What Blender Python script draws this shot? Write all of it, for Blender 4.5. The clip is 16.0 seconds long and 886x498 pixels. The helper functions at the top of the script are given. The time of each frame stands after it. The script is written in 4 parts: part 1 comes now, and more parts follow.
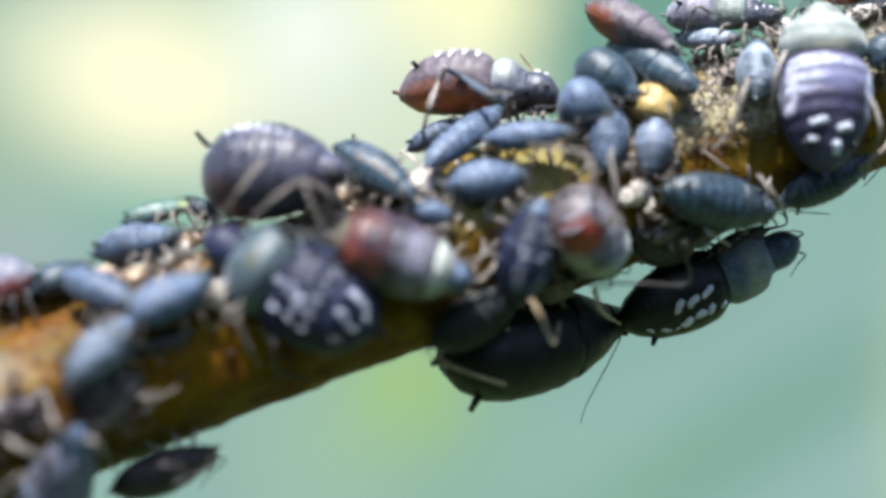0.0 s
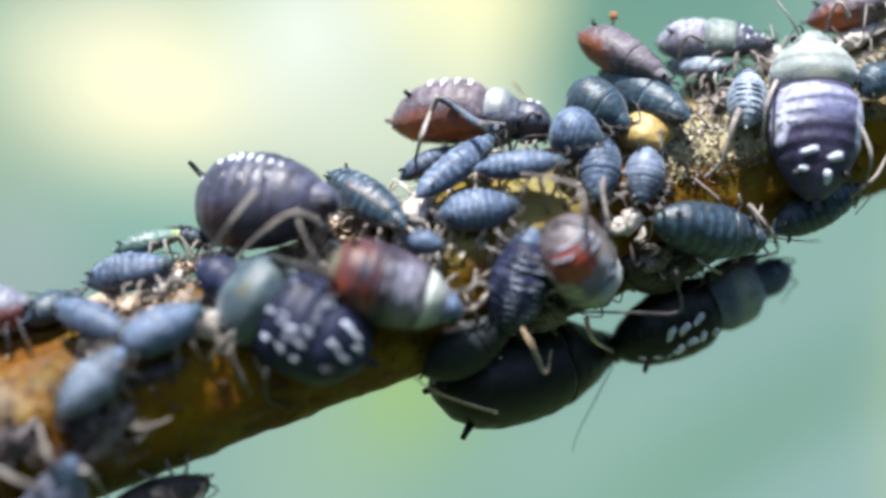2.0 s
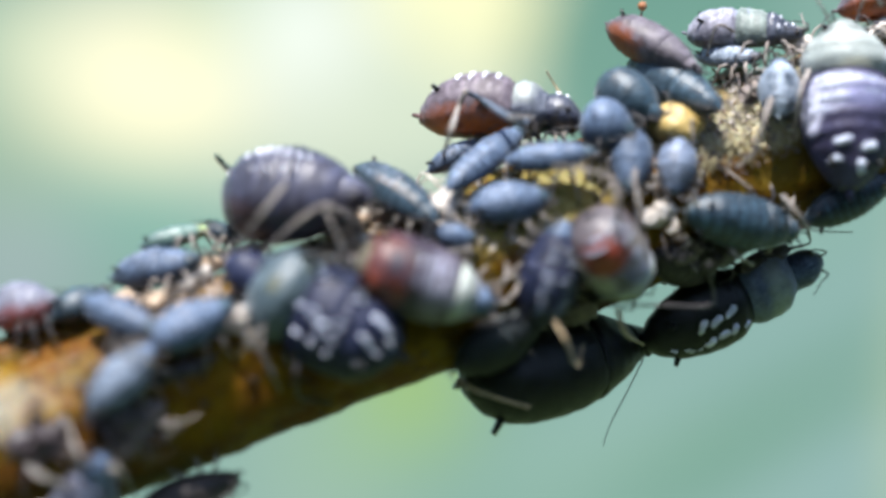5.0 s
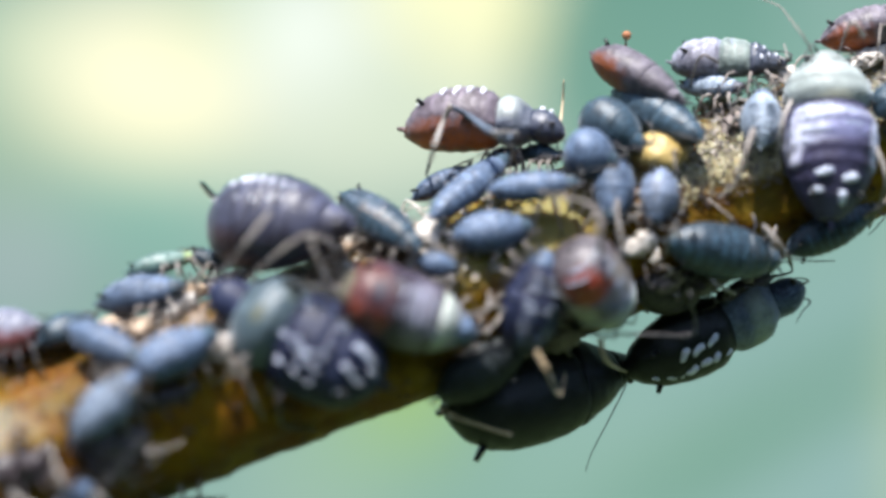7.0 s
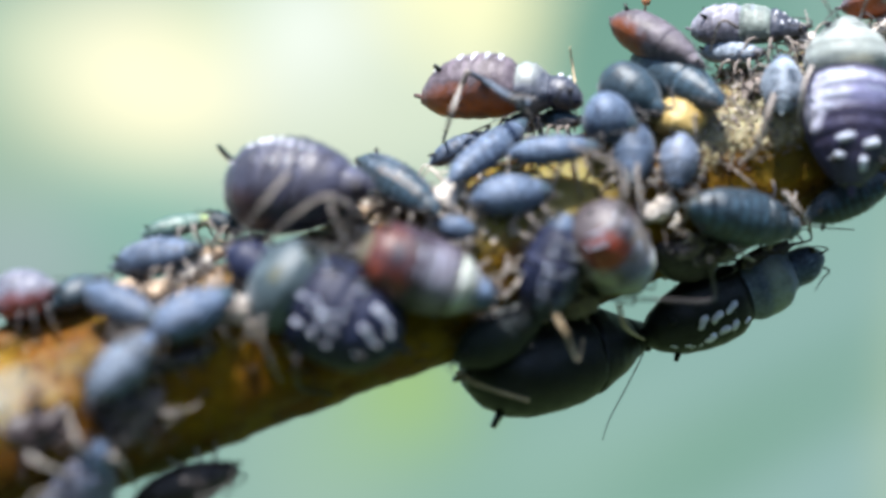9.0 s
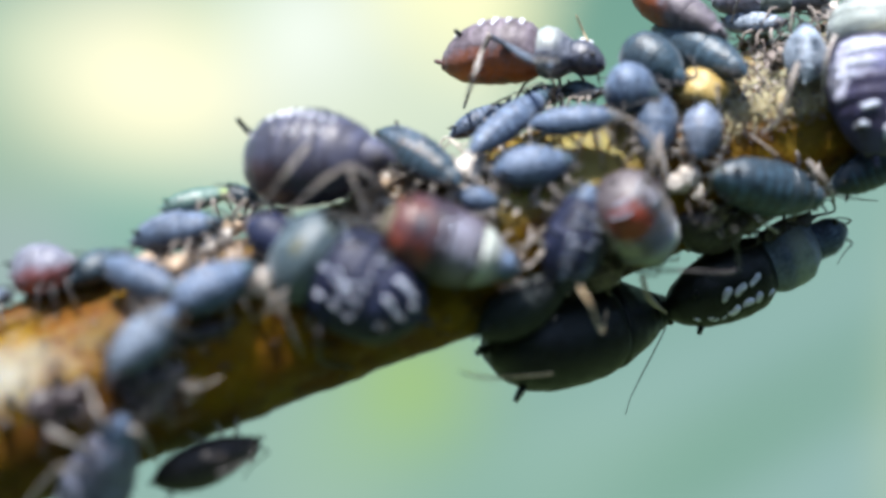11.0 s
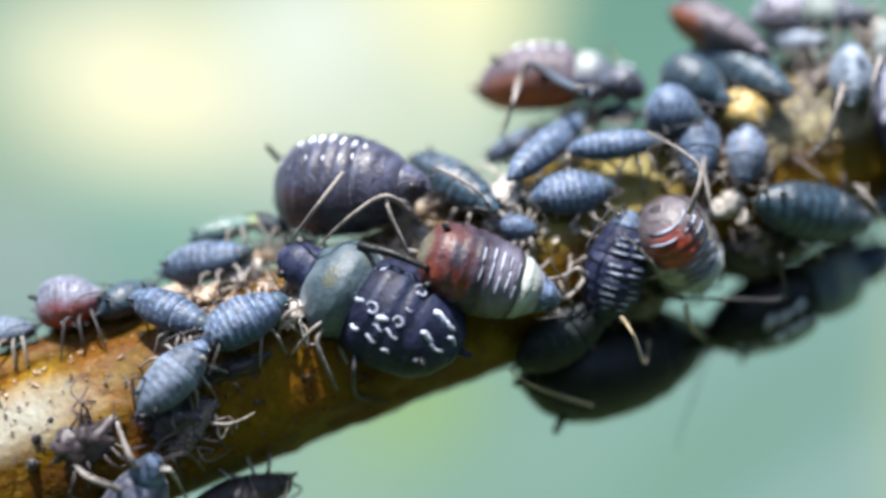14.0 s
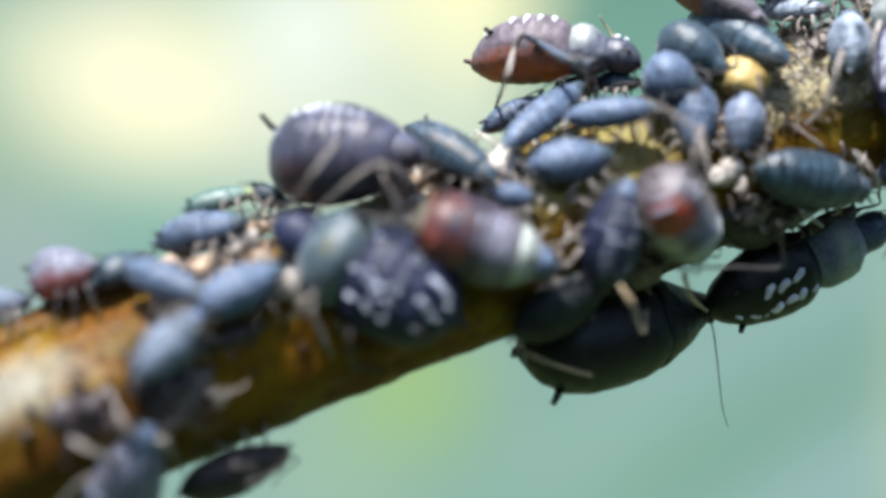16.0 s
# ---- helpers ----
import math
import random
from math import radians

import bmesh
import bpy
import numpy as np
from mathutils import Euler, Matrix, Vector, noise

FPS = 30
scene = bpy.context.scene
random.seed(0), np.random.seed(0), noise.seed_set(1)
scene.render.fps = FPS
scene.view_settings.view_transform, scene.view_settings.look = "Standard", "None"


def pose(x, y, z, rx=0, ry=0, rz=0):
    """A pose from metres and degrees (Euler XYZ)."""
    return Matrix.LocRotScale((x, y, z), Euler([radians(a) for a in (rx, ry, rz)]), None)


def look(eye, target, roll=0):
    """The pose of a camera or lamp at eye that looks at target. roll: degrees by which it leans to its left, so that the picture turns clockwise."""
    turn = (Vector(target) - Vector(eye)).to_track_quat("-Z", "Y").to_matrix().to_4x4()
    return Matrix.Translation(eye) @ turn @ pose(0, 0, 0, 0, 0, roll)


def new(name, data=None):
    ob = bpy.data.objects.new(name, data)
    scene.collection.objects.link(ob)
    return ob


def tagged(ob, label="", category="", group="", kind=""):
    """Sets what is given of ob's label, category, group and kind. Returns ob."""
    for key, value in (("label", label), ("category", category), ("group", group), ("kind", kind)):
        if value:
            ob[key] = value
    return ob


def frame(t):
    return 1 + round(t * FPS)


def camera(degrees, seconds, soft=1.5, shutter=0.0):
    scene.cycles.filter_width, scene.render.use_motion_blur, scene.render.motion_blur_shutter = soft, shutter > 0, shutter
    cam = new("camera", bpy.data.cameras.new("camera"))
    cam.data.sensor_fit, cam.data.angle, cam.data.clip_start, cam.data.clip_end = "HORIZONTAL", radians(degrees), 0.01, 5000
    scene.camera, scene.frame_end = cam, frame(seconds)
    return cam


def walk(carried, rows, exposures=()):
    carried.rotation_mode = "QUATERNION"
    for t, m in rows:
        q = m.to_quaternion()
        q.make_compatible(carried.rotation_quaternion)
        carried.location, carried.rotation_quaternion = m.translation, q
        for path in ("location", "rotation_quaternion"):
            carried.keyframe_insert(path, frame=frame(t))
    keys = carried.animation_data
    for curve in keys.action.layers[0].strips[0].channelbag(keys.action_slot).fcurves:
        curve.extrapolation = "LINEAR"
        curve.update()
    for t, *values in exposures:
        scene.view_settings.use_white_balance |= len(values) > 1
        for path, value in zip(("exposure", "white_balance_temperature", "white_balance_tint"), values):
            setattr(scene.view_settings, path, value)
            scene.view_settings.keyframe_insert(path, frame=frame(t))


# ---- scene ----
MM = 0.001
HIGH = 0.5          # height of the stem's middle over the ground
SPAN = 29.26        # mm from the camera's rest place to the upright plane through the stem

cam = camera(30, 16.0, soft=3.4)
cam.data.dof.use_dof = True
cam.data.dof.aperture_fstop = 32.0
focus_mark = new("focus_mark")
focus_mark.empty_display_size = 0.0005
cam.data.dof.focus_object = focus_mark

# seconds, then mm: distance, sideways, height; lean in degrees
WAY = (
    (0, -29.279, 0.092, -0.862, 0.06),
    (0.5, -29.301, 0.166, -0.800, -0.09),
    (1, -29.206, 0.050, -0.484, 0.19),
    (1.5, -29.293, 0.129, -0.329, 0.06),
    (2, -29.374, 0.227, -0.368, 0.07),
    (2.5, -29.389, 0.204, -0.581, -0.17),
    (3, -29.306, 0.041, -0.719, -0.25),
    (3.5, -29.212, 0.010, -0.907, -0.35),
    (4, -28.912, -0.339, -1.178, -0.34),
    (4.2, -28.979, -0.312, -0.786, -0.26),
    (6.3, -29.101, -0.273, -0.303, -0.43),
    (6.5, -28.976, -0.318, -0.221, -0.17),
    (7, -29.259, 0.000, -0.000, 0.00),
    (7.5, -29.260, -0.012, -0.208, -0.09),
    (8, -29.420, 0.239, -0.286, -0.21),
    (8.5, -29.160, -0.186, -0.506, -0.21),
    (8.7, -29.111, -0.261, -0.562, 0.31),
    (10.8, -28.903, -0.532, -0.771, -0.03),
    (11, -28.846, -0.669, -1.075, -0.06),
    (11.5, -28.733, -0.728, -1.015, -0.06),
    (12, -28.617, -0.898, -1.214, -0.12),
    (12.5, -28.338, -1.081, -1.437, -0.51),
    (13, -27.721, -1.693, -1.393, -0.71),
    (13.5, -27.843, -1.421, -1.086, -0.55),
    (14, -28.037, -1.265, -0.598, -0.45),
    (14.5, -27.937, -1.245, -0.852, -0.41),
    (15, -27.911, -1.178, -0.966, -0.39),
    (15.5, -27.823, -1.314, -1.242, -0.68),
    (16, -27.839, -1.214, -1.092, -0.73),
)
walk(cam, [(t, Matrix.Translation((x * MM, d * MM, HIGH + z * MM)) @ pose(0, 0, 0, 90, 0, 0) @ pose(0, 0, 0, 0, 0, lean)) for t, d, x, z, lean in WAY])

# seconds, mm behind the stem's upright plane at which the lens is sharp
FOCUS = ((0, 0.5), (1.8, 0.4), (2.0, -0.5), (2.1, -1.2), (2.3, -1.8), (2.5, -2.2), (3.6, -2.2), (3.7, -1.8), (3.8, 0.0), (3.9, 0.9), (4.1, 0.8), (4.2, 0.6), (12.2, 0.5), (12.3, 0.3), (12.4, -0.8), (12.5, -1.5), (12.7, -2.1), (13.0, -2.1), (13.2, -2.0), (13.4, -2.55), (14.0, -2.5), (14.15, -1.6), (14.3, -0.3), (14.4, 0.4), (16, 0.5))

# ---- light ----
SUN_TO = Vector((-0.13, -0.36, 0.92)).normalized()
world = bpy.data.worlds.new("sky")
scene.world = world
world.use_nodes = True
wn = world.node_tree
sky = wn.nodes.new("ShaderNodeTexSky")
sky.sky_type = "NISHITA"
sky.sun_disc = False
sky.sun_elevation = math.asin(SUN_TO.z)
sky.sun_rotation = math.atan2(SUN_TO.x, SUN_TO.y)
wn.nodes["Background"].inputs["Strength"].default_value = 0.15
wn.links.new(sky.outputs[0], wn.nodes["Background"].inputs["Color"])
sun_data = bpy.data.lights.new("sun", "SUN")
sun_data.energy, sun_data.angle, sun_data.color = 5.0, radians(1.5), (1.0, 0.97, 0.94)
sun = new("sun", sun_data)
sun.matrix_world = look(SUN_TO * 3 + Vector((0, 0, HIGH)), (0, 0, HIGH))
scene.view_settings.exposure = 1.13


# ---- materials ----
def shader(name):
    m = bpy.data.materials.new(name)
    m.use_nodes = True
    nt = m.node_tree
    return m, nt, nt.nodes["Principled BSDF"]


def tex_noise(nt, scale, detail=3, rough=0.55, coord="Object"):
    tc = nt.nodes.new("ShaderNodeTexCoord")
    n = nt.nodes.new("ShaderNodeTexNoise")
    n.inputs["Scale"].default_value, n.inputs["Detail"].default_value, n.inputs["Roughness"].default_value = scale, detail, rough
    nt.links.new(tc.outputs[coord], n.inputs["Vector"])
    return n.outputs["Fac"]


def steps(nt, fac, *stops):
    r = nt.nodes.new("ShaderNodeValToRGB")
    el = r.color_ramp.elements
    while len(el) < len(stops):
        el.new(0.5)
    for e, (p, c) in zip(el, stops):
        e.position, e.color = p, (*c, 1) if len(c) == 3 else (c[0], c[0], c[0], 1)
    nt.links.new(fac, r.inputs[0])
    return r.outputs[0]


def blend(nt, fac, a, b, mode="MIX"):
    x = nt.nodes.new("ShaderNodeMix")
    x.data_type, x.blend_type = "RGBA", mode
    for sock, v in ((x.inputs["Factor"], fac), (x.inputs["A"], a), (x.inputs["B"], b)):
        if isinstance(v, bpy.types.NodeSocket):
            nt.links.new(v, sock)
        else:
            sock.default_value = (*v, 1) if isinstance(v, tuple) else v
    return x.outputs["Result"]


def relief(nt, bsdf, height, distance, strength=1.0):
    b = nt.nodes.new("ShaderNodeBump")
    b.inputs["Distance"].default_value, b.inputs["Strength"].default_value = distance, strength
    nt.links.new(height, b.inputs["Height"])
    nt.links.new(b.outputs[0], bsdf.inputs["Normal"])


def ellipsoid(nt, wobble, place, size, turn=0.0, edge=(0.6, 1.0), most=1.0):
    """A soft-edged region of the skin round a place, in mm of the thing's own space."""
    tc = nt.nodes.new("ShaderNodeTexCoord")
    mp = nt.nodes.new("ShaderNodeMapping")
    mp.vector_type = "TEXTURE"
    mp.inputs["Location"].default_value = tuple(q * MM for q in place)
    mp.inputs["Rotation"].default_value = (0, radians(turn), 0)
    mp.inputs["Scale"].default_value = tuple(q * MM for q in size)
    nt.links.new(tc.outputs["Object"], mp.inputs["Vector"])
    ln = nt.nodes.new("ShaderNodeVectorMath")
    ln.operation = "LENGTH"
    nt.links.new(mp.outputs[0], ln.inputs[0])
    wob = nt.nodes.new("ShaderNodeMath")
    wob.operation = "MULTIPLY_ADD"
    nt.links.new(wobble, wob.inputs[0])
    wob.inputs[1].default_value = 0.7
    nt.links.new(ln.outputs["Value"], wob.inputs[2])
    return steps(nt, half_of(nt, wob.outputs[0]), ((edge[0] + 0.35) / 2, (most,)), ((edge[1] + 0.35) / 2, (0.0,)))


def half_of(nt, value):
    m = nt.nodes.new("ShaderNodeMath")
    m.operation = "MULTIPLY"
    m.inputs[1].default_value = 0.5
    nt.links.new(value, m.inputs[0])
    return m.outputs[0]


def cuticle(name, deep, bloom, amount=0.5, rough=0.36, fine=0.3, sheen=0.25, marks=(), gloss=0.5, scallop=0.32, lit_bloom=0.15):
    """Insect skin: a dark ground colour under a patchy waxy bloom; marks are coloured regions (place, size, colour) in mm."""
    m, nt, p = shader(name)
    broad = tex_noise(nt, 1900, 4, 0.6)
    grain = tex_noise(nt, 15000, 3)
    mid = tex_noise(nt, 5200, 3)
    f = steps(nt, broad, (0.40, (0.0,)), (0.68, (1.0,)))
    base = blend(nt, f, deep, tuple(d + (b - d) * amount for d, b in zip(deep, bloom)))
    for place, size, tint in marks:
        base = blend(nt, ellipsoid(nt, mid, place, size), base, tint)
    g = steps(nt, grain, (0.45, (0.0,)), (0.75, (1.0,)))
    c = blend(nt, g, base, blend(nt, fine, base, bloom))
    c = blend(nt, steps(nt, mid, (0.30, (0.55,)), (0.55, (0.0,))), c, tuple(d * 0.5 for d in deep))
    info = nt.nodes.new("ShaderNodeObjectInfo")
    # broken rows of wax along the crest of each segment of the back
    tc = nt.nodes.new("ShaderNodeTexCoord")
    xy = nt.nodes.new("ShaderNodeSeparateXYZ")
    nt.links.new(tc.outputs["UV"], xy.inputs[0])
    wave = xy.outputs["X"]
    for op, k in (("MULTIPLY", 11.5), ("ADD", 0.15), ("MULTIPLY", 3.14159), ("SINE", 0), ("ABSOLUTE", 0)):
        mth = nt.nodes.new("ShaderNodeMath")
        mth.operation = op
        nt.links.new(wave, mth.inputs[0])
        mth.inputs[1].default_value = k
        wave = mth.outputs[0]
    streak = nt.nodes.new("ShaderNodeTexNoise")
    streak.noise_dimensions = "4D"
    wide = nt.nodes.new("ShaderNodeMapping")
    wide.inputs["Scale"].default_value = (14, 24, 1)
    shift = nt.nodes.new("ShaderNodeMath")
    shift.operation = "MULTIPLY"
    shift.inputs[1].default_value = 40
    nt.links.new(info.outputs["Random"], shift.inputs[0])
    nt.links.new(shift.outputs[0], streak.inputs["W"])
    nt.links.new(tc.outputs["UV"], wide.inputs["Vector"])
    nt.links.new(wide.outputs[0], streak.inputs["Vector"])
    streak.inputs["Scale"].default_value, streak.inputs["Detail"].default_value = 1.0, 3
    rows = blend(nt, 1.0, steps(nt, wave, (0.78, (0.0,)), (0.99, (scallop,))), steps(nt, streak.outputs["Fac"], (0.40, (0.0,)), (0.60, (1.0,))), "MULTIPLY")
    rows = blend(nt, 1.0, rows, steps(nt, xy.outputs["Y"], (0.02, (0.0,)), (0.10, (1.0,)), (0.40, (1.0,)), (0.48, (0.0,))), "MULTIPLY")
    # mealy bloom on top of the back, patchy, which also paints in light from above
    patchy = steps(nt, streak.outputs["Fac"], (0.36, (0.0,)), (0.62, (lit_bloom * 2,)))
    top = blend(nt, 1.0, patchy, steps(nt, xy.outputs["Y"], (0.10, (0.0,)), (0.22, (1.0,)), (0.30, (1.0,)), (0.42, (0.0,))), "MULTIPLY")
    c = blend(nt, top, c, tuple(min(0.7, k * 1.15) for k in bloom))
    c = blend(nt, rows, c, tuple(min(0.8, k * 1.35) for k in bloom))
    hsv = nt.nodes.new("ShaderNodeHueSaturation")
    rng = nt.nodes.new("ShaderNodeMapRange")
    rng.inputs["To Min"].default_value, rng.inputs["To Max"].default_value = 0.8, 1.2
    nt.links.new(info.outputs["Random"], rng.inputs["Value"])
    nt.links.new(rng.outputs[0], hsv.inputs["Value"])
    nt.links.new(c, hsv.inputs["Color"])
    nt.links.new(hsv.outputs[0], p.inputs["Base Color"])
    rr = steps(nt, mid, (0.3, (rough,)), (0.7, (rough + 0.22,)))
    nt.links.new(rr, p.inputs["Roughness"])
    p.inputs["Specular IOR Level"].default_value = gloss
    p.inputs["Sheen Weight"].default_value = sheen
    p.inputs["Sheen Roughness"].default_value = 0.4
    p.inputs["Sheen Tint"].default_value = (0.75, 0.85, 1.0, 1)
    relief(nt, p, blend(nt, 0.5, mid, grain), 0.00005, 0.6)
    return m


M_SLATE = cuticle("slate_cuticle", (0.013, 0.026, 0.052), (0.168, 0.235, 0.36), 0.19, 0.44, gloss=0.42, scallop=0.5, lit_bloom=0.16)
M_INKTEAL = cuticle("ink_teal_cuticle", (0.005, 0.013, 0.022), (0.04, 0.085, 0.125), 0.16, 0.32, gloss=0.5, scallop=0.6, lit_bloom=0.12)
M_TEAL = cuticle("teal_cuticle", (0.006, 0.016, 0.025), (0.064, 0.12, 0.17), 0.24, 0.34, gloss=0.5, lit_bloom=0.16)
M_GREY = cuticle("grey_cuticle", (0.040, 0.056, 0.082), (0.215, 0.265, 0.345), 0.5, 0.48, gloss=0.35)
M_SOOT = cuticle("soot_brown_cuticle", (0.015, 0.012, 0.012), (0.075, 0.065, 0.060), 0.45, 0.40, 0.3, 0.05, gloss=0.3)
M_ASH = cuticle("ash_violet_cuticle", (0.045, 0.046, 0.072), (0.24, 0.27, 0.37), 0.5, 0.42)
M_PLUM = cuticle("plum_cuticle", (0.013, 0.010, 0.017), (0.090, 0.098, 0.165), 0.42, 0.32, sheen=0.15, marks=(((-0.75, -0.50, -0.10), (0.75, 0.7, 0.5), (0.050, 0.018, 0.012)),))
M_BLACK = cuticle("black_cuticle", (0.006, 0.007, 0.007), (0.020, 0.024, 0.023), 0.4, 0.34, 0.3, 0.0, gloss=0.3, scallop=0.0, lit_bloom=0.0)
M_INDIGO = cuticle("indigo_cuticle", (0.006, 0.008, 0.022), (0.040, 0.051, 0.115), 0.4, 0.40, sheen=0.0, lit_bloom=0.0, gloss=0.28)
M_INDIGOW = cuticle("indigo_white_cuticle", (0.020, 0.016, 0.040), (0.085, 0.085, 0.17), 0.45, 0.42, sheen=0.06, gloss=0.4, scallop=0.0, lit_bloom=0.0, marks=(((0.02, 0.05, 0.78), (0.36, 1.1, 0.6), (0.16, 0.165, 0.29)), ((-0.02, 0.55, 0.55), (0.42, 0.40, 0.5), (0.36, 0.37, 0.50)), ((-0.30, 0.72, 0.40), (0.50, 0.16, 0.5), (0.50, 0.51, 0.64)), ((-0.25, -0.70, 0.45), (0.62, 0.19, 0.5), (0.58, 0.60, 0.76)), ((0.22, 0.0, 0.72), (0.10, 1.0, 0.5), (0.34, 0.35, 0.48))))
M_VIOLET = cuticle("violet_cuticle", (0.05, 0.066, 0.105), (0.23, 0.285, 0.39), 0.6, 0.36)
M_RED = cuticle("red_cuticle", (0.17, 0.02, 0.006), (0.30, 0.07, 0.03), 0.6, 0.25)
ROSE = ((0.022, 0.014, 0.020), (0.11, 0.096, 0.145), 0.45, 0.36, 0.12, 0.0)
M_REDTAIL = cuticle("rose_red_cuticle", *ROSE, scallop=0.14, lit_bloom=0.04, marks=(((-0.82, -0.05, 0.42), (0.58, 0.85, 0.7), (0.08, 0.010, 0.0025)), ((-0.62, 0.10, 0.66), (0.16, 0.30, 0.3), (0.016, 0.009, 0.018)), ((-0.45, -0.38, 0.52), (0.14, 0.22, 0.3), (0.15, 0.022, 0.004)), ((-0.95, -0.30, 0.50), (0.16, 0.22, 0.3), (0.16, 0.026, 0.004)), ((-1.18, 0.10, 0.30), (0.20, 0.45, 0.4), (0.13, 0.12, 0.075)), ((0.18, -0.05, 0.55), (0.34, 0.9, 0.6), (0.16, 0.15, 0.19))))
M_REDRUMP = cuticle("rose_rump_cuticle", (0.040, 0.030, 0.033), (0.18, 0.16, 0.175), 0.5, 0.36, 0.12, 0.03, scallop=0.1, lit_bloom=0.03, marks=(((-0.22, 0, 0.55), (0.62, 0.9, 0.7), (0.17, 0.15, 0.13)), ((-0.10, -0.45, 0.5), (0.7, 0.20, 0.5), (0.40, 0.40, 0.38)), ((-0.52, -0.18, 0.50), (0.44, 0.52, 0.5), (0.23, 0.022, 0.003)), ((-0.46, -0.24, 0.55), (0.19, 0.24, 0.3), (0.30, 0.055, 0.008)), ((-1.38, 0.0, 0.2), (0.22, 0.5, 0.5), (0.14, 0.16, 0.16))))
M_ROSEBELLY = cuticle("rose_orange_cuticle", (0.050, 0.036, 0.044), (0.22, 0.185, 0.225), 0.5, 0.42, 0.3, 0.08, gloss=0.4, marks=(((-0.45, 0, -0.62), (1.6, 1.6, 0.86), (0.40, 0.098, 0.008)), ((-0.62, 0, -0.66), (0.5, 1.6, 0.5), (0.27, 0.045, 0.005))))
M_MOTTLEDOME = cuticle("mottled_pale_dome_cuticle", (0.018, 0.024, 0.048), (0.34, 0.37, 0.43), 0.35, 0.40, lit_bloom=0.0, scallop=0.0, marks=(((0.42, 0, 0.36), (0.40, 0.62, 0.40), (0.36, 0.40, 0.36)),))
M_LILACBELLY = cuticle("lilac_orange_cuticle", (0.060, 0.050, 0.060), (0.24, 0.215, 0.255), 0.5, 0.42, 0.3, 0.08, gloss=0.4, marks=(((-0.55, 0, -0.30), (0.62, 1.0, 0.42), (0.27, 0.062, 0.008)),))
M_SHADESAGE = cuticle("blue_sage_cuticle", (0.055, 0.075, 0.115), (0.20, 0.25, 0.31), 0.5, 0.42, lit_bloom=0.0, scallop=0.0, marks=(((0.72, 0.0, 0.30), (0.30, 0.9, 0.9), (0.17, 0.21, 0.175)),))
M_VIOLETBELLY = cuticle("violet_red_cuticle", (0.055, 0.057, 0.08), (0.25, 0.26, 0.33), 0.6, 0.32, marks=(((0, 0, -0.45), (0.9, 0.9, 0.72), (0.34, 0.04, 0.012)),))
# the thin dark mark paints in the shade of the thorax's central groove
M_SAGE = cuticle("sage_cuticle", (0.052, 0.082, 0.100), (0.145, 0.195, 0.22), 0.55, 0.36, lit_bloom=0.0, scallop=0.0, marks=(((0.62, 0.1, 0.6), (0.15, 0.22, 0.5), (0.085, 0.09, 0.05)), ((0.45, 0.05, 0.75), (0.35, 0.04, 0.3), (0.06, 0.085, 0.09)), ((0.30, -0.55, 0.5), (0.14, 0.3, 0.4), (0.11, 0.14, 0.13))))
M_COLLAR = cuticle("pale_collar_cuticle", (0.10, 0.10, 0.12), (0.30, 0.31, 0.36), 0.6, 0.36, marks=(((0.46, 0.05, 0.45), (0.34, 0.75, 0.6), (0.36, 0.40, 0.33)),))
M_CREAM = cuticle("cream_cuticle", (0.22, 0.25, 0.24), (0.42, 0.46, 0.43), 0.6, 0.42, marks=(((0.46, -0.04, 0.76), (0.11, 0.26, 0.4), (0.26, 0.17, 0.09)), ((0.44, 0.0, 0.76), (0.20, 0.45, 0.4), (0.36, 0.36, 0.29))), scallop=0.0, lit_bloom=0.0, gloss=0.3)
M_PALE = cuticle("pale_cuticle", (0.11, 0.14, 0.13), (0.36, 0.42, 0.38), 0.6, 0.40)
M_MOTTLE = cuticle("mottled_cuticle", (0.010, 0.014, 0.034), (0.36, 0.39, 0.46), 0.16, 0.34, fine=0.15, sheen=0.1, scallop=0.0, lit_bloom=0.0)
M_GREEN = cuticle("green_cuticle", (0.04, 0.085, 0.075), (0.22, 0.34, 0.30), 0.6, 0.34, marks=(((0.55, 0, 0), (0.22, 0.5, 0.5), (0.22, 0.28, 0.08)),))
M_MURK = cuticle("murky_cuticle", (0.006, 0.009, 0.010), (0.02, 0.028, 0.029), 0.5, 0.45, 0.3, 0.0, gloss=0.3, scallop=0.0, lit_bloom=0.0)
M_WAX_GLINT = cuticle("white_wax_glint", (0.50, 0.52, 0.60), (0.85, 0.86, 0.90), 0.7, 0.5)
M_WAXD = cuticle("thin_wax", (0.16, 0.19, 0.26), (0.42, 0.46, 0.56), 0.7, 0.5)
M_LEG = cuticle("straw_leg", (0.18, 0.15, 0.13), (0.46, 0.42, 0.38), 0.6, 0.5, gloss=0.3)
M_STRAW = cuticle("yellow_straw_leg", (0.30, 0.22, 0.12), (0.58, 0.47, 0.31), 0.6, 0.45)
M_WAXB = cuticle("bluish_wax", (0.32, 0.35, 0.45), (0.68, 0.72, 0.82), 0.7, 0.6, gloss=0.2)
M_MIST = cuticle("misty_blue_cuticle", (0.085, 0.115, 0.155), (0.36, 0.42, 0.50), 0.5, 0.46, gloss=0.35, lit_bloom=0.3)
M_LILAC = cuticle("lilac_grey_cuticle", (0.085, 0.082, 0.105), (0.34, 0.34, 0.42), 0.6, 0.45, gloss=0.4, lit_bloom=0.3)
M_LEGD = cuticle("dark_leg", (0.02, 0.018, 0.02), (0.09, 0.08, 0.08), 0.5, 0.40, sheen=0.0)
M_EYE = cuticle("eye_black", (0.006, 0.004, 0.004), (0.02, 0.014, 0.014), 0.5, 0.2)
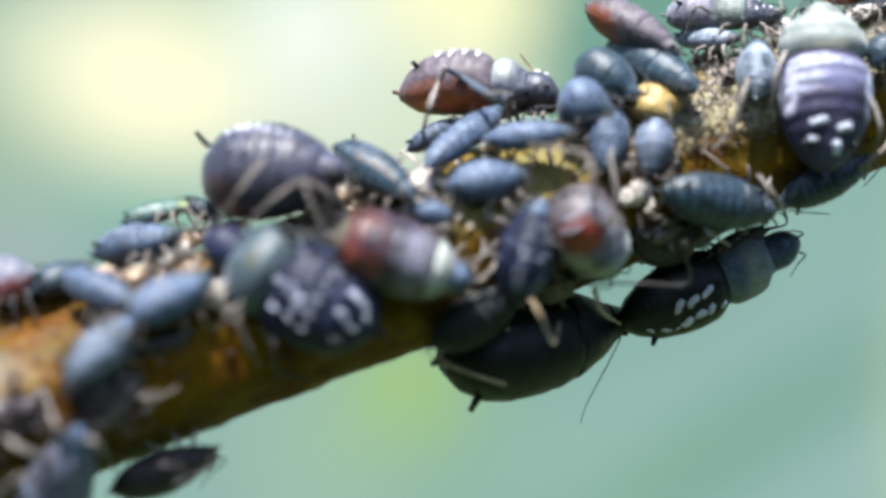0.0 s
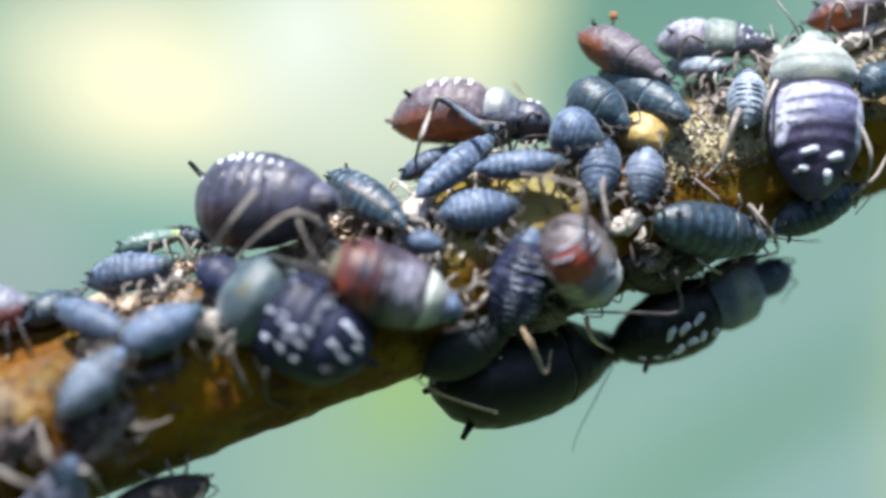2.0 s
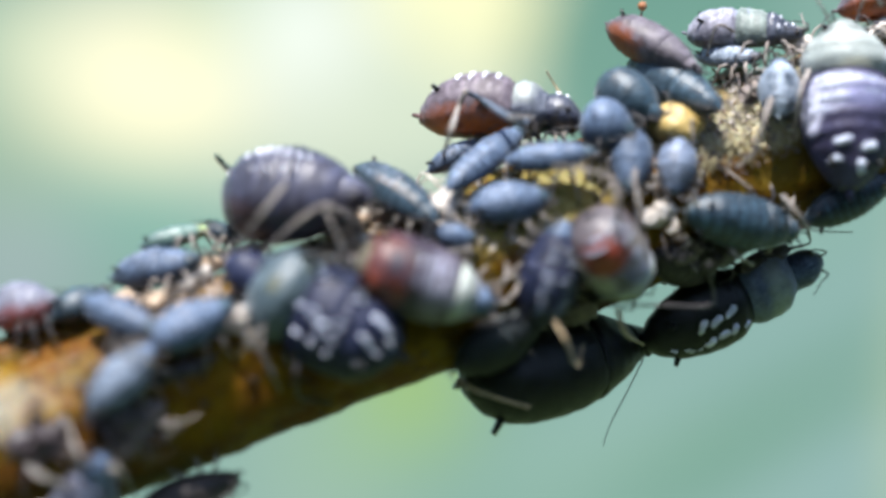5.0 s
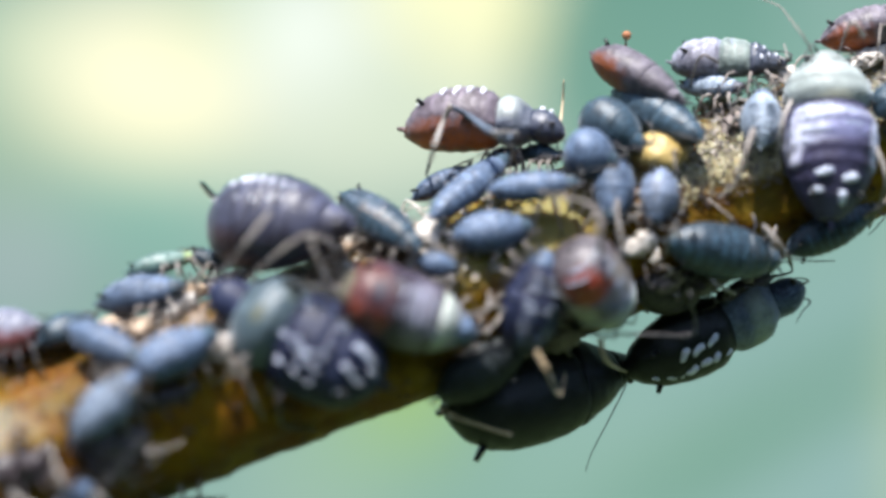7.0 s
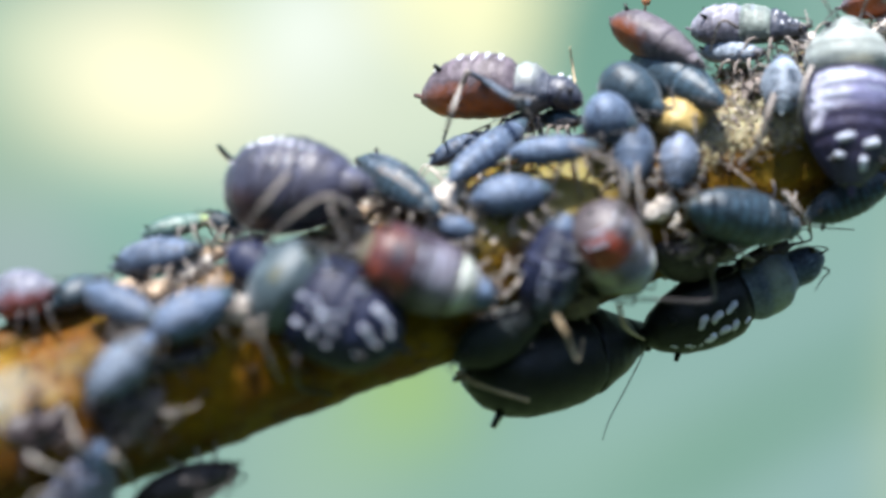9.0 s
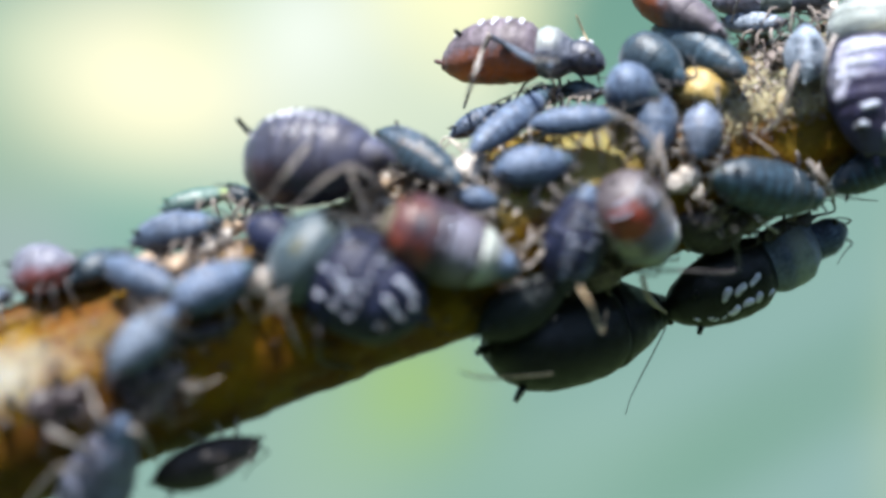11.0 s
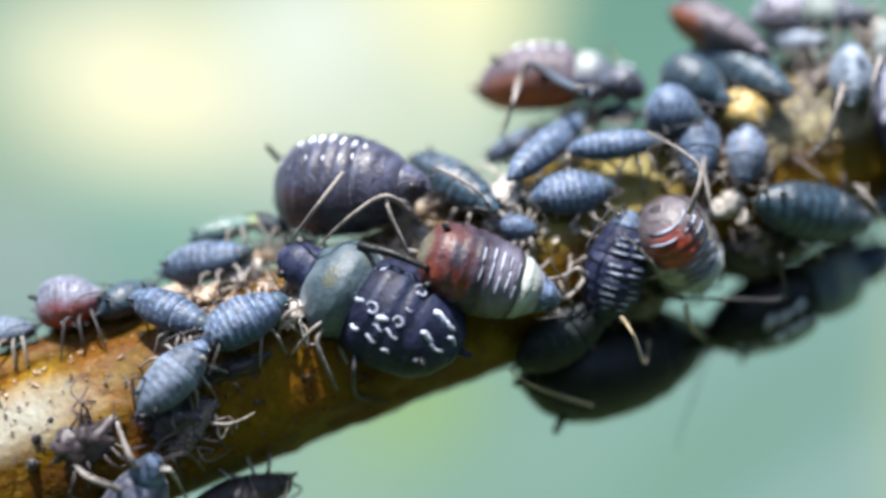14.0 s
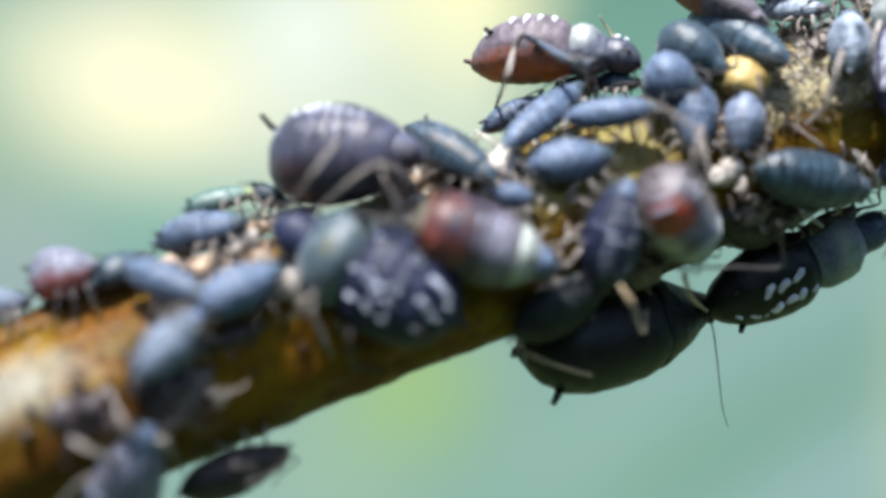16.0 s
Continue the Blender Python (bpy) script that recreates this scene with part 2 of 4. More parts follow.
M_SKIN = cuticle("shed_skin_white", (0.34, 0.29, 0.24), (0.75, 0.70, 0.64), 0.6, 0.5)
M_TAN = cuticle("shed_skin_tan", (0.26, 0.17, 0.10), (0.62, 0.49, 0.37), 0.6, 0.5)
M_FLAKE = cuticle("flake_yellow", (0.26, 0.23, 0.13), (0.54, 0.50, 0.36), 0.6, 0.5)
M_HUSK = cuticle("husk_grey_brown", (0.05, 0.036, 0.034), (0.32, 0.26, 0.22), 0.45, 0.5)
M_DEAD = cuticle("withered_brown", (0.013, 0.008, 0.009), (0.085, 0.06, 0.062), 0.5, 0.30)
M_BUD = cuticle("bud_yellow", (0.30, 0.20, 0.05), (0.62, 0.49, 0.22), 0.6, 0.4)


def stem_material():
    m, nt, p = shader("stem_bark")
    broad = tex_noise(nt, 420, 4, 0.6)
    mid = tex_noise(nt, 1700, 4, 0.6)
    fine = tex_noise(nt, 9000, 3)
    c = steps(nt, broad, (0.34, (0.040, 0.020, 0.001)), (0.45, (0.092, 0.050, 0.001)), (0.56, (0.160, 0.096, 0.002)), (0.70, (0.17, 0.082, 0.002)))
    c = blend(nt, steps(nt, mid, (0.44, (0.0,)), (0.64, (0.7,))), c, (0.13, 0.042, 0.006))
    c = blend(nt, steps(nt, tex_noise(nt, 3400, 4, 0.65), (0.54, (0.0,)), (0.68, (0.75,))), c, (0.045, 0.024, 0.010))
    tc = nt.nodes.new("ShaderNodeTexCoord")
    v = nt.nodes.new("ShaderNodeTexVoronoi")
    v.inputs["Scale"].default_value = 4200
    nt.links.new(tc.outputs["Object"], v.inputs["Vector"])
    spots = steps(nt, v.outputs["Distance"], (0.16, (1.0,)), (0.26, (0.0,)))
    keep = steps(nt, tex_noise(nt, 900, 2), (0.42, (0.0,)), (0.54, (1.0,)))
    mul = blend(nt, 1.0, spots, keep, "MULTIPLY")
    c = blend(nt, mul, c, (0.035, 0.022, 0.014))
    c = blend(nt, steps(nt, fine, (0.3, (0.0,)), (0.8, (0.35,))), c, (0.10, 0.045, 0.008))
    c = blend(nt, steps(nt, tex_noise(nt, 2600, 5, 0.7), (0.56, (0.0,)), (0.66, (0.35,))), c, (0.34, 0.20, 0.03))
    wet = None
    # a bleached, scabby stretch at the lower end, yellower ones higher up, lastly olive bark darkened for a hollow's
    # shade
    for place, size, tint, much in (((-8.3, -3.4, HIGH / MM - 3.30), (2.7, 1.8, 0.72), (0.26, 0.255, 0.205), 0.92), ((1.3, -1.0, HIGH / MM + 0.35), (2.2, 1.7, 0.9), (0.22, 0.19, 0.06), 0.88), ((6.4, 0.2, HIGH / MM + 2.2), (4.2, 1.9, 0.8), (0.40, 0.37, 0.24), 0.95), ((5.6, 0.6, HIGH / MM + 0.9), (1.7, 1.6, 0.55), (0.090, 0.074, 0.016), 0.85)):
        where = ellipsoid(nt, mid, place, size, -20, (0.4, 1.0), much)
        c = blend(nt, where, c, tint)
        wet = where if wet is None else wet
    nt.links.new(c, p.inputs["Base Color"])
    nt.links.new(blend(nt, wet, (0.5, 0.5, 0.5), (0.42, 0.42, 0.42)), p.inputs["Roughness"])
    p.inputs["Specular IOR Level"].default_value = 0.12
    p.inputs["Subsurface Weight"].default_value = 0.25
    p.inputs["Subsurface Radius"].default_value = (1.0, 0.5, 0.15)
    p.inputs["Subsurface Scale"].default_value = 0.0006
    relief(nt, p, blend(nt, 0.4, mid, fine), 0.0001, 0.9)
    return m


M_STEM = stem_material()


def backdrop_material():
    """Foliage far behind, too far off to make out; its sunlit patches are painted as glow."""
    m = bpy.data.materials.new("far_foliage_glow")
    m.use_nodes = True
    nt = m.node_tree
    nt.nodes.remove(nt.nodes["Principled BSDF"])
    tc = nt.nodes.new("ShaderNodeTexCoord")
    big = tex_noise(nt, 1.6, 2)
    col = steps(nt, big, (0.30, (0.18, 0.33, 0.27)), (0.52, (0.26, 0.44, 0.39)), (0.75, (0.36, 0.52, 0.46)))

    def patch(col, x, z, rx, rz, tint, most=1.0, turn=0.0, hard=1.0):
        mp = nt.nodes.new("ShaderNodeMapping")
        mp.vector_type = "TEXTURE"
        mp.inputs["Location"].default_value = (x, 0, z)
        mp.inputs["Rotation"].default_value = (0, radians(turn), 0)
        mp.inputs["Scale"].default_value = (rx, 1000, rz)
        nt.links.new(tc.outputs["Object"], mp.inputs["Vector"])
        ln = nt.nodes.new("ShaderNodeVectorMath")
        ln.operation = "LENGTH"
        nt.links.new(mp.outputs[0], ln.inputs[0])
        mr = nt.nodes.new("ShaderNodeMapRange")
        mr.interpolation_type = "SMOOTHSTEP"
        mr.inputs["From Min"].default_value, mr.inputs["From Max"].default_value = 1.0 + hard, max(0.0, 1.0 - hard)
        mr.inputs["To Max"].default_value = most
        nt.links.new(ln.outputs["Value"], mr.inputs["Value"])
        return blend(nt, mr.outputs[0], col, tint)

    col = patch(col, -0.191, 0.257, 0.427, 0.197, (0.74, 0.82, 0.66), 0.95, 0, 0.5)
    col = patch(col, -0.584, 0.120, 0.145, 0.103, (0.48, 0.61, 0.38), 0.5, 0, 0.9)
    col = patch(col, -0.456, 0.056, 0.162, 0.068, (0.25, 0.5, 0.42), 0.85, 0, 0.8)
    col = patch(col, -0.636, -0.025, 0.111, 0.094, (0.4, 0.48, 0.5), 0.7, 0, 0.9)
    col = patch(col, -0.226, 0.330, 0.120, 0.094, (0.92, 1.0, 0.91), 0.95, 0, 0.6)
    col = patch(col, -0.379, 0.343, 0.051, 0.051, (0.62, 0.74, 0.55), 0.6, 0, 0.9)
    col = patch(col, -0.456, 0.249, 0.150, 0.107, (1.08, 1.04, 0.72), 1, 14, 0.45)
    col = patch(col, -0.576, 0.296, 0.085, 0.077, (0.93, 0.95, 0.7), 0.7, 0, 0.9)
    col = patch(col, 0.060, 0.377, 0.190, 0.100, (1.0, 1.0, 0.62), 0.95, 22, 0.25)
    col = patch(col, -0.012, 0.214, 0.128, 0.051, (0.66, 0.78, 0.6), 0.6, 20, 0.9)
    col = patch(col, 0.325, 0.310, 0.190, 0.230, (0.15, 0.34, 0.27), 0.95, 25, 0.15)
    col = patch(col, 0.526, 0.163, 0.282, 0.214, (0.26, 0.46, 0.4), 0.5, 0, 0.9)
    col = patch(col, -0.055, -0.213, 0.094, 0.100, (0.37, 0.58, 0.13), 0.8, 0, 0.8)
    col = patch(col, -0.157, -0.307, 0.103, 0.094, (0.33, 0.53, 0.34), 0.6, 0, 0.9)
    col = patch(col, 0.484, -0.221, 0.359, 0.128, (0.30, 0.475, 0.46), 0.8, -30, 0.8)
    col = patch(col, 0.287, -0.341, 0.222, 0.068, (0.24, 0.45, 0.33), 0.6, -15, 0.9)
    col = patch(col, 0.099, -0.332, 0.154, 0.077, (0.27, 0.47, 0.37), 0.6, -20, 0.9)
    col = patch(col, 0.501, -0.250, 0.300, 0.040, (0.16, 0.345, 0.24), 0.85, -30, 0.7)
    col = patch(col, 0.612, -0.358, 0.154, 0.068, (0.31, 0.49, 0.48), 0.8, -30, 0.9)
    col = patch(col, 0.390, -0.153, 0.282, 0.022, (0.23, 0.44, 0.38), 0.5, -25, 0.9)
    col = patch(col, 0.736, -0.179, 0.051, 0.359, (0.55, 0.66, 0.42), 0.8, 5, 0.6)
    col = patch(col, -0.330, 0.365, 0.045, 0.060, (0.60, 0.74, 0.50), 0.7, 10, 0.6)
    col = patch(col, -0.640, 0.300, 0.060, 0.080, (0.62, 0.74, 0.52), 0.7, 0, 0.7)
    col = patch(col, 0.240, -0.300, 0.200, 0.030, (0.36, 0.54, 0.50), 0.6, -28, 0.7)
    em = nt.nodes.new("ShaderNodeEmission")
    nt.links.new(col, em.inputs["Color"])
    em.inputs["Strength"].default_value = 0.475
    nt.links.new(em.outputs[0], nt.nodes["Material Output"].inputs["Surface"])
    return m


# ---- ground, backdrop, stem ----
def mesh_from(bm, name, mat, smooth=True):
    me = bpy.data.meshes.new(name)
    bm.to_mesh(me)
    bm.free()
    me.materials.append(mat)
    if smooth:
        me.polygons.foreach_set("use_smooth", [True] * len(me.polygons))
    return me


def part(name, bm, material, parent, label=""):
    ob = new(name, mesh_from(bm, name, material))
    ob.parent = parent
    return tagged(ob, label)


def grass_material():
    m, nt, p = shader("meadow_green")
    c = steps(nt, tex_noise(nt, 3.0, 5), (0.3, (0.026, 0.052, 0.015)), (0.7, (0.08, 0.13, 0.045)))
    nt.links.new(c, p.inputs["Base Color"])
    p.inputs["Roughness"].default_value = 0.9
    relief(nt, p, tex_noise(nt, 60, 4), 0.02)
    return m


bm = bmesh.new()
bmesh.ops.create_grid(bm, x_segments=60, y_segments=60, size=400)
for v in bm.verts:
    if v.co.length > 6:
        v.co.z += 0.3 * noise.noise(v.co * 0.03) - 0.1
tagged(new("ground", mesh_from(bm, "ground", grass_material())), "low green meadow ground under the plant", "ground", kind="structure")

bm = bmesh.new()
cols, rws = 48, 24
grid = []
for i in range(cols + 1):
    a = radians(-75 + 150 * i / cols)
    grid.append([bm.verts.new((2.5 * math.sin(a), 2.5 - 2.5 * math.cos(a), -0.5 + 3.0 * j / rws)) for j in range(rws + 1)])
for i in range(cols):
    for j in range(rws):
        bm.faces.new((grid[i][j], grid[i + 1][j], grid[i + 1][j + 1], grid[i][j + 1]))
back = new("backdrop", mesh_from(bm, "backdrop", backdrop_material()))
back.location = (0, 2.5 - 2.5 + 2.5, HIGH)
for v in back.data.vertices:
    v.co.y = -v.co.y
tagged(back, "far green foliage, wholly out of focus, its sunlit patches painted as glow", "foliage", kind="structure")


def added_hedge_material():
    m, nt, p = shader("added_hedge_green")
    c = steps(nt, tex_noise(nt, 14.0, 5), (0.35, (0.028, 0.052, 0.018)), (0.65, (0.07, 0.12, 0.045)))
    nt.links.new(c, p.inputs["Base Color"])
    p.inputs["Roughness"].default_value = 0.8
    relief(nt, p, tex_noise(nt, 40, 5), 0.03)
    return m


# unseen hedge bank, added behind the camera to cut low sky light
bm = bmesh.new()
grid = []
for i in range(61):
    a = radians(-100 + 200 * i / 60)
    col = []
    for j in range(25):
        z = 0.90 * j / 24
        rr = 1.1 + 0.12 * math.sin(j / 24 * 3.14) + 0.10 * noise.noise(Vector((a * 5, z * 4, 0))) + 0.05 * noise.noise(Vector((a * 17, z * 14, 3)))
        col.append(bm.verts.new((rr * math.sin(a), -rr * math.cos(a), z * (1 + 0.12 * noise.noise(Vector((a * 4, 0, 9)))))))
    grid.append(col)
for i in range(60):
    for j in range(24):
        bm.faces.new((grid[i][j], grid[i + 1][j], grid[i + 1][j + 1], grid[i][j + 1]))
tagged(new("hedge", mesh_from(bm, "hedge", added_hedge_material())), "added dark green hedge bank behind, unseen, cutting low sky light", "hedge", kind="structure")


def spot(u, v, y):
    """A place in mm round the stem's middle: u, v in hundredths of a mm across the upright plane, y mm behind it."""
    k = (1 + y / SPAN) / 100
    return Vector(((u - 784) * k, y, (441 - v) * k))


def axis_at(u):
    """The stem's middle line."""
    return spot(u, 681.5 - 0.385 * (u - 400), (u - 784) * 0.0018)


AX0, AX1 = axis_at(300), axis_at(1500)
AXD = (AX1 - AX0).normalized()
RAD = 1.47


def off_axis(p):
    """The way from the stem's middle line out to p."""
    return (p - AX0) - AXD * (p - AX0).dot(AXD)


def seat(u, v, h):
    """Where the line of sight at u, v meets a skin h mm over the stem, or passes nearest to it."""
    e = Vector((0, -SPAN, 0))
    d = (spot(u, v, 0) - e).normalized()
    ep = off_axis(e)
    dp = d - AXD * d.dot(AXD)
    a, b, c = dp.dot(dp), ep.dot(dp), ep.dot(ep) - (RAD + h) ** 2
    disc = b * b - a * c
    t = (-b - math.sqrt(disc)) / a if disc > 0 else -b / a
    return e + d * t


def world_of(p):
    return Vector((p.x * MM, p.y * MM, p.z * MM + HIGH))


def tube(bm, pts, radii, seg=8, squash=1.0):
    """A closed tube through points (any length units)."""
    rings = []
    side = Vector((0.3, 0.5, 0.8))
    for i, p in enumerate(pts):
        d = (pts[min(i + 1, len(pts) - 1)] - pts[max(i - 1, 0)]).normalized()
        s = side - d * side.dot(d)
        if s.length < 0.05:
            s = d.orthogonal()
        s.normalize()
        side = s
        b = d.cross(s)
        rings.append([bm.verts.new(p + (s * math.cos(6.28318 * k / seg) + b * squash * math.sin(6.28318 * k / seg)) * radii[i]) for k in range(seg)])
    for r0, r1 in zip(rings, rings[1:]):
        for k in range(seg):
            bm.faces.new((r0[k], r0[(k + 1) % seg], r1[(k + 1) % seg], r1[k]))
    bm.faces.new(rings[0][::-1])
    bm.faces.new(rings[-1])


def smooth_line(pts, n):
    """n points along a soft curve through pts."""
    out = []
    m = len(pts) - 1
    for i in range(n):
        f = m * i / (n - 1)
        k = min(int(f), m - 1)
        t = f - k
        p0, p1, p2, p3 = pts[max(k - 1, 0)], pts[k], pts[k + 1], pts[min(k + 2, m)]
        out.append(0.5 * (2 * p1 + (p2 - p0) * t + (2 * p0 - 5 * p1 + 4 * p2 - p3) * t * t + (3 * p1 - p0 - 3 * p2 + p3) * t ** 3))
    return out


def stem_skin(q):
    """Radius of the stem's uneven skin toward q, mm."""
    w = off_axis(q)
    ang = math.atan2(w.z, -w.y)
    k = AX0 + AXD * (q - AX0).dot(AXD) + w.normalized() * RAD
    return RAD * (1 + 0.016 * math.sin(9 * ang + 1.2 * noise.noise(k * 0.3))) + 0.05 * noise.noise(k * 0.9) + 0.035 * noise.noise(k * 3.1) + 0.014 * noise.noise(k * 9.0)


def build_stem():
    bm = bmesh.new()
    a, b = AX0 - AXD * 8.6, AX0 + AXD * 19.0
    line = [a + (b - a) * (i / 260) for i in range(261)]
    low = smooth_line([Vector((-330, -60, -500)), Vector((-240, -45, -260)), Vector((-120, -22, -85)), Vector((-40, -8.6, -14.6)), a], 60)[:-1]
    high = smooth_line([b, b + AXD * 30 + Vector((0, 0, 4)), b + AXD * 70 + Vector((0, 0, 22))], 30)[1:]
    pts = low + line + high
    rings = []
    seg = 72
    for i, p in enumerate(pts):
        d = (pts[min(i + 1, len(pts) - 1)] - pts[max(i - 1, 0)]).normalized()
        s = (Vector((0, -1, 0)) - d * d.dot(Vector((0, -1, 0)))).normalized()
        c = d.cross(s)
        fat = 1.0 + max(0.0, (60 - i) / 60) * 1.2 if i < 60 else 1.0 - max(0.0, (i - 320) / 30) * 0.6
        ring = []
        for k in range(seg):
            w = s * math.cos(6.28318 * k / seg) + c * math.sin(6.28318 * k / seg)
            r = fat * stem_skin(p + w * RAD)
            ring.append(bm.verts.new(world_of(p + w * r)))
        rings.append(ring)
    for r0, r1 in zip(rings, rings[1:]):
        for k in range(seg):
            bm.faces.new((r0[k], r0[(k + 1) % seg], r1[(k + 1) % seg], r1[k]))
    bm.faces.new(rings[0])
    bm.faces.new(rings[-1][::-1])
    bmesh.ops.recalc_face_normals(bm, faces=bm.faces[:])
    stem = new("plant_stem", mesh_from(bm, "plant_stem", M_STEM))
    crest = smooth_line([seat(-260, 826, -0.07), seat(-60, 782, -0.07), seat(90, 742, -0.07), seat(260, 690, -0.08)], 40)
    bm = bmesh.new()
    tube(bm, [world_of(p + Vector((0, 0, -0.05 + 0.02 * noise.noise(p * 2)))) for p in crest], [0.05 * MM * math.sin(3.14 * (i + 0.6) / 40.2) for i in range(40)], 8)
    part("bark_ridge", bm, M_STEM, stem, "raised ridge of bark")
    swell = smooth_line([seat(u, 836 - 0.385 * (u + 400) + dv, -0.1) for u, dv in ((-330, 10), (-200, 2), (-60, 0), (60, 0), (150, 2), (230, 8))], 70)
    bm = bmesh.new()
    tube(bm, [world_of(p) for p in swell], [0.42 * MM * math.sin(3.14 * (i + 1.5) / 72) ** 0.4 for i in range(70)], 24)
    for v in bm.verts:
        p = v.co * 1000
        v.co.z += MM * (0.09 * noise.noise(p * 1.6) + 0.05 * noise.noise(p * 4.5) + 0.02 * noise.noise(p * 11))
    bmesh.ops.recalc_face_normals(bm, faces=bm.faces[:])
    part("bark_swelling", bm, M_STEM, stem, "lumpy amber swelling of bark on the crest")
    for u, v, size in ((-45, 822, 0.085), (-53, 865, 0.095), (20, 850, 0.05), (-20, 790, 0.05), (330, 762, 0.045), (420, 720, 0.04), (395, 790, 0.045)):
        bm = bmesh.new()
        bmesh.ops.create_icosphere(bm, subdivisions=3, radius=size)
        c = seat(u, v, 0.01)
        for w in bm.verts:
            w.co = world_of(c + w.co * (1 + 0.25 * noise.noise(w.co * 14 + c)))
        part("gall", bm, M_DEAD, stem, "small dark round gall")
    tagged(stem, "amber-brown speckled plant stem crowded with aphids", "plant stem")
    return stem


STEM = build_stem()

# ---- aphids ----
ADULT = ((0, 0), (0.025, 0.36), (0.08, 0.64), (0.18, 0.88), (0.27, 0.97), (0.36, 1.0), (0.46, 0.99), (0.55, 0.95), (0.64, 0.87), (0.72, 0.76), (0.79, 0.62), (0.85, 0.46), (0.91, 0.34), (0.96, 0.24), (0.99, 0.12), (1, 0))
NYMPH = ((0, 0), (0.02, 0.23), (0.06, 0.43), (0.13, 0.66), (0.24, 0.88), (0.38, 0.99), (0.52, 1.0), (0.64, 0.90), (0.75, 0.74), (0.84, 0.58), (0.91, 0.46), (0.96, 0.33), (0.99, 0.15), (1, 0))
LONG = ((0, 0), (0.02, 0.24), (0.06, 0.45), (0.13, 0.67), (0.23, 0.87), (0.38, 0.98), (0.52, 1.0), (0.62, 0.97), (0.68, 0.86), (0.75, 0.80), (0.82, 0.66), (0.87, 0.50), (0.93, 0.42), (0.97, 0.28), (0.99, 0.15), (1, 0))
DOME = ((0, 0), (0.02, 0.26), (0.07, 0.47), (0.16, 0.70), (0.28, 0.90), (0.40, 0.99), (0.52, 1.0), (0.59, 0.95), (0.64, 0.91), (0.72, 0.93), (0.80, 0.88), (0.86, 0.74), (0.91, 0.55), (0.95, 0.40), (0.98, 0.24), (1, 0))
WASP = ((0, 0), (0.02, 0.34), (0.07, 0.62), (0.16, 0.85), (0.27, 0.96), (0.37, 1.0), (0.45, 0.97), (0.50, 0.90), (0.55, 0.84), (0.62, 0.92), (0.69, 0.88), (0.75, 0.74), (0.80, 0.55), (0.84, 0.42), (0.90, 0.40), (0.95, 0.32), (0.98, 0.20), (1, 0))
PEAR = ((0, 0), (0.02, 0.40), (0.07, 0.74), (0.16, 0.94), (0.28, 1.0), (0.42, 0.98), (0.55, 0.93), (0.66, 0.85), (0.74, 0.74), (0.80, 0.60), (0.86, 0.45), (0.92, 0.36), (0.97, 0.22), (0.99, 0.12), (1, 0))
ORB = ((0, 0), (0.02, 0.30), (0.07, 0.58), (0.15, 0.83), (0.25, 0.96), (0.35, 1.0), (0.45, 0.98), (0.53, 0.90), (0.59, 0.78), (0.65, 0.79), (0.71, 0.76), (0.77, 0.60), (0.81, 0.52), (0.87, 0.55), (0.92, 0.50), (0.96, 0.38), (0.985, 0.22), (1, 0))
HUNCH = ((0, 0), (0.02, 0.28), (0.07, 0.54), (0.16, 0.80), (0.27, 0.95), (0.37, 1.0), (0.45, 0.97), (0.50, 0.90), (0.55, 0.82), (0.61, 0.86), (0.69, 0.86), (0.75, 0.78), (0.80, 0.60), (0.84, 0.50), (0.90, 0.50), (0.95, 0.40), (0.98, 0.24), (1, 0))
STOUT = ((0, 0), (0.02, 0.40), (0.07, 0.72), (0.16, 0.93), (0.30, 1.0), (0.46, 0.99), (0.57, 0.93), (0.63, 0.90), (0.72, 0.86), (0.80, 0.66), (0.86, 0.44), (0.92, 0.36), (0.97, 0.24), (0.99, 0.12), (1, 0))


def along(shape, u):
    """Smooth value of a body outline at u."""
    for (a, p), (b, q) in zip(shape, shape[1:]):
        if u <= b:
            t = (u - a) / (b - a)
            if a == 0:
                return q * math.sqrt(t * (2 - t)) if t < 1 else q
            if b == 1:
                return p * math.sqrt(max(0.0, 1 - t * t))
            return p + (q - p) * t
    return 0.0


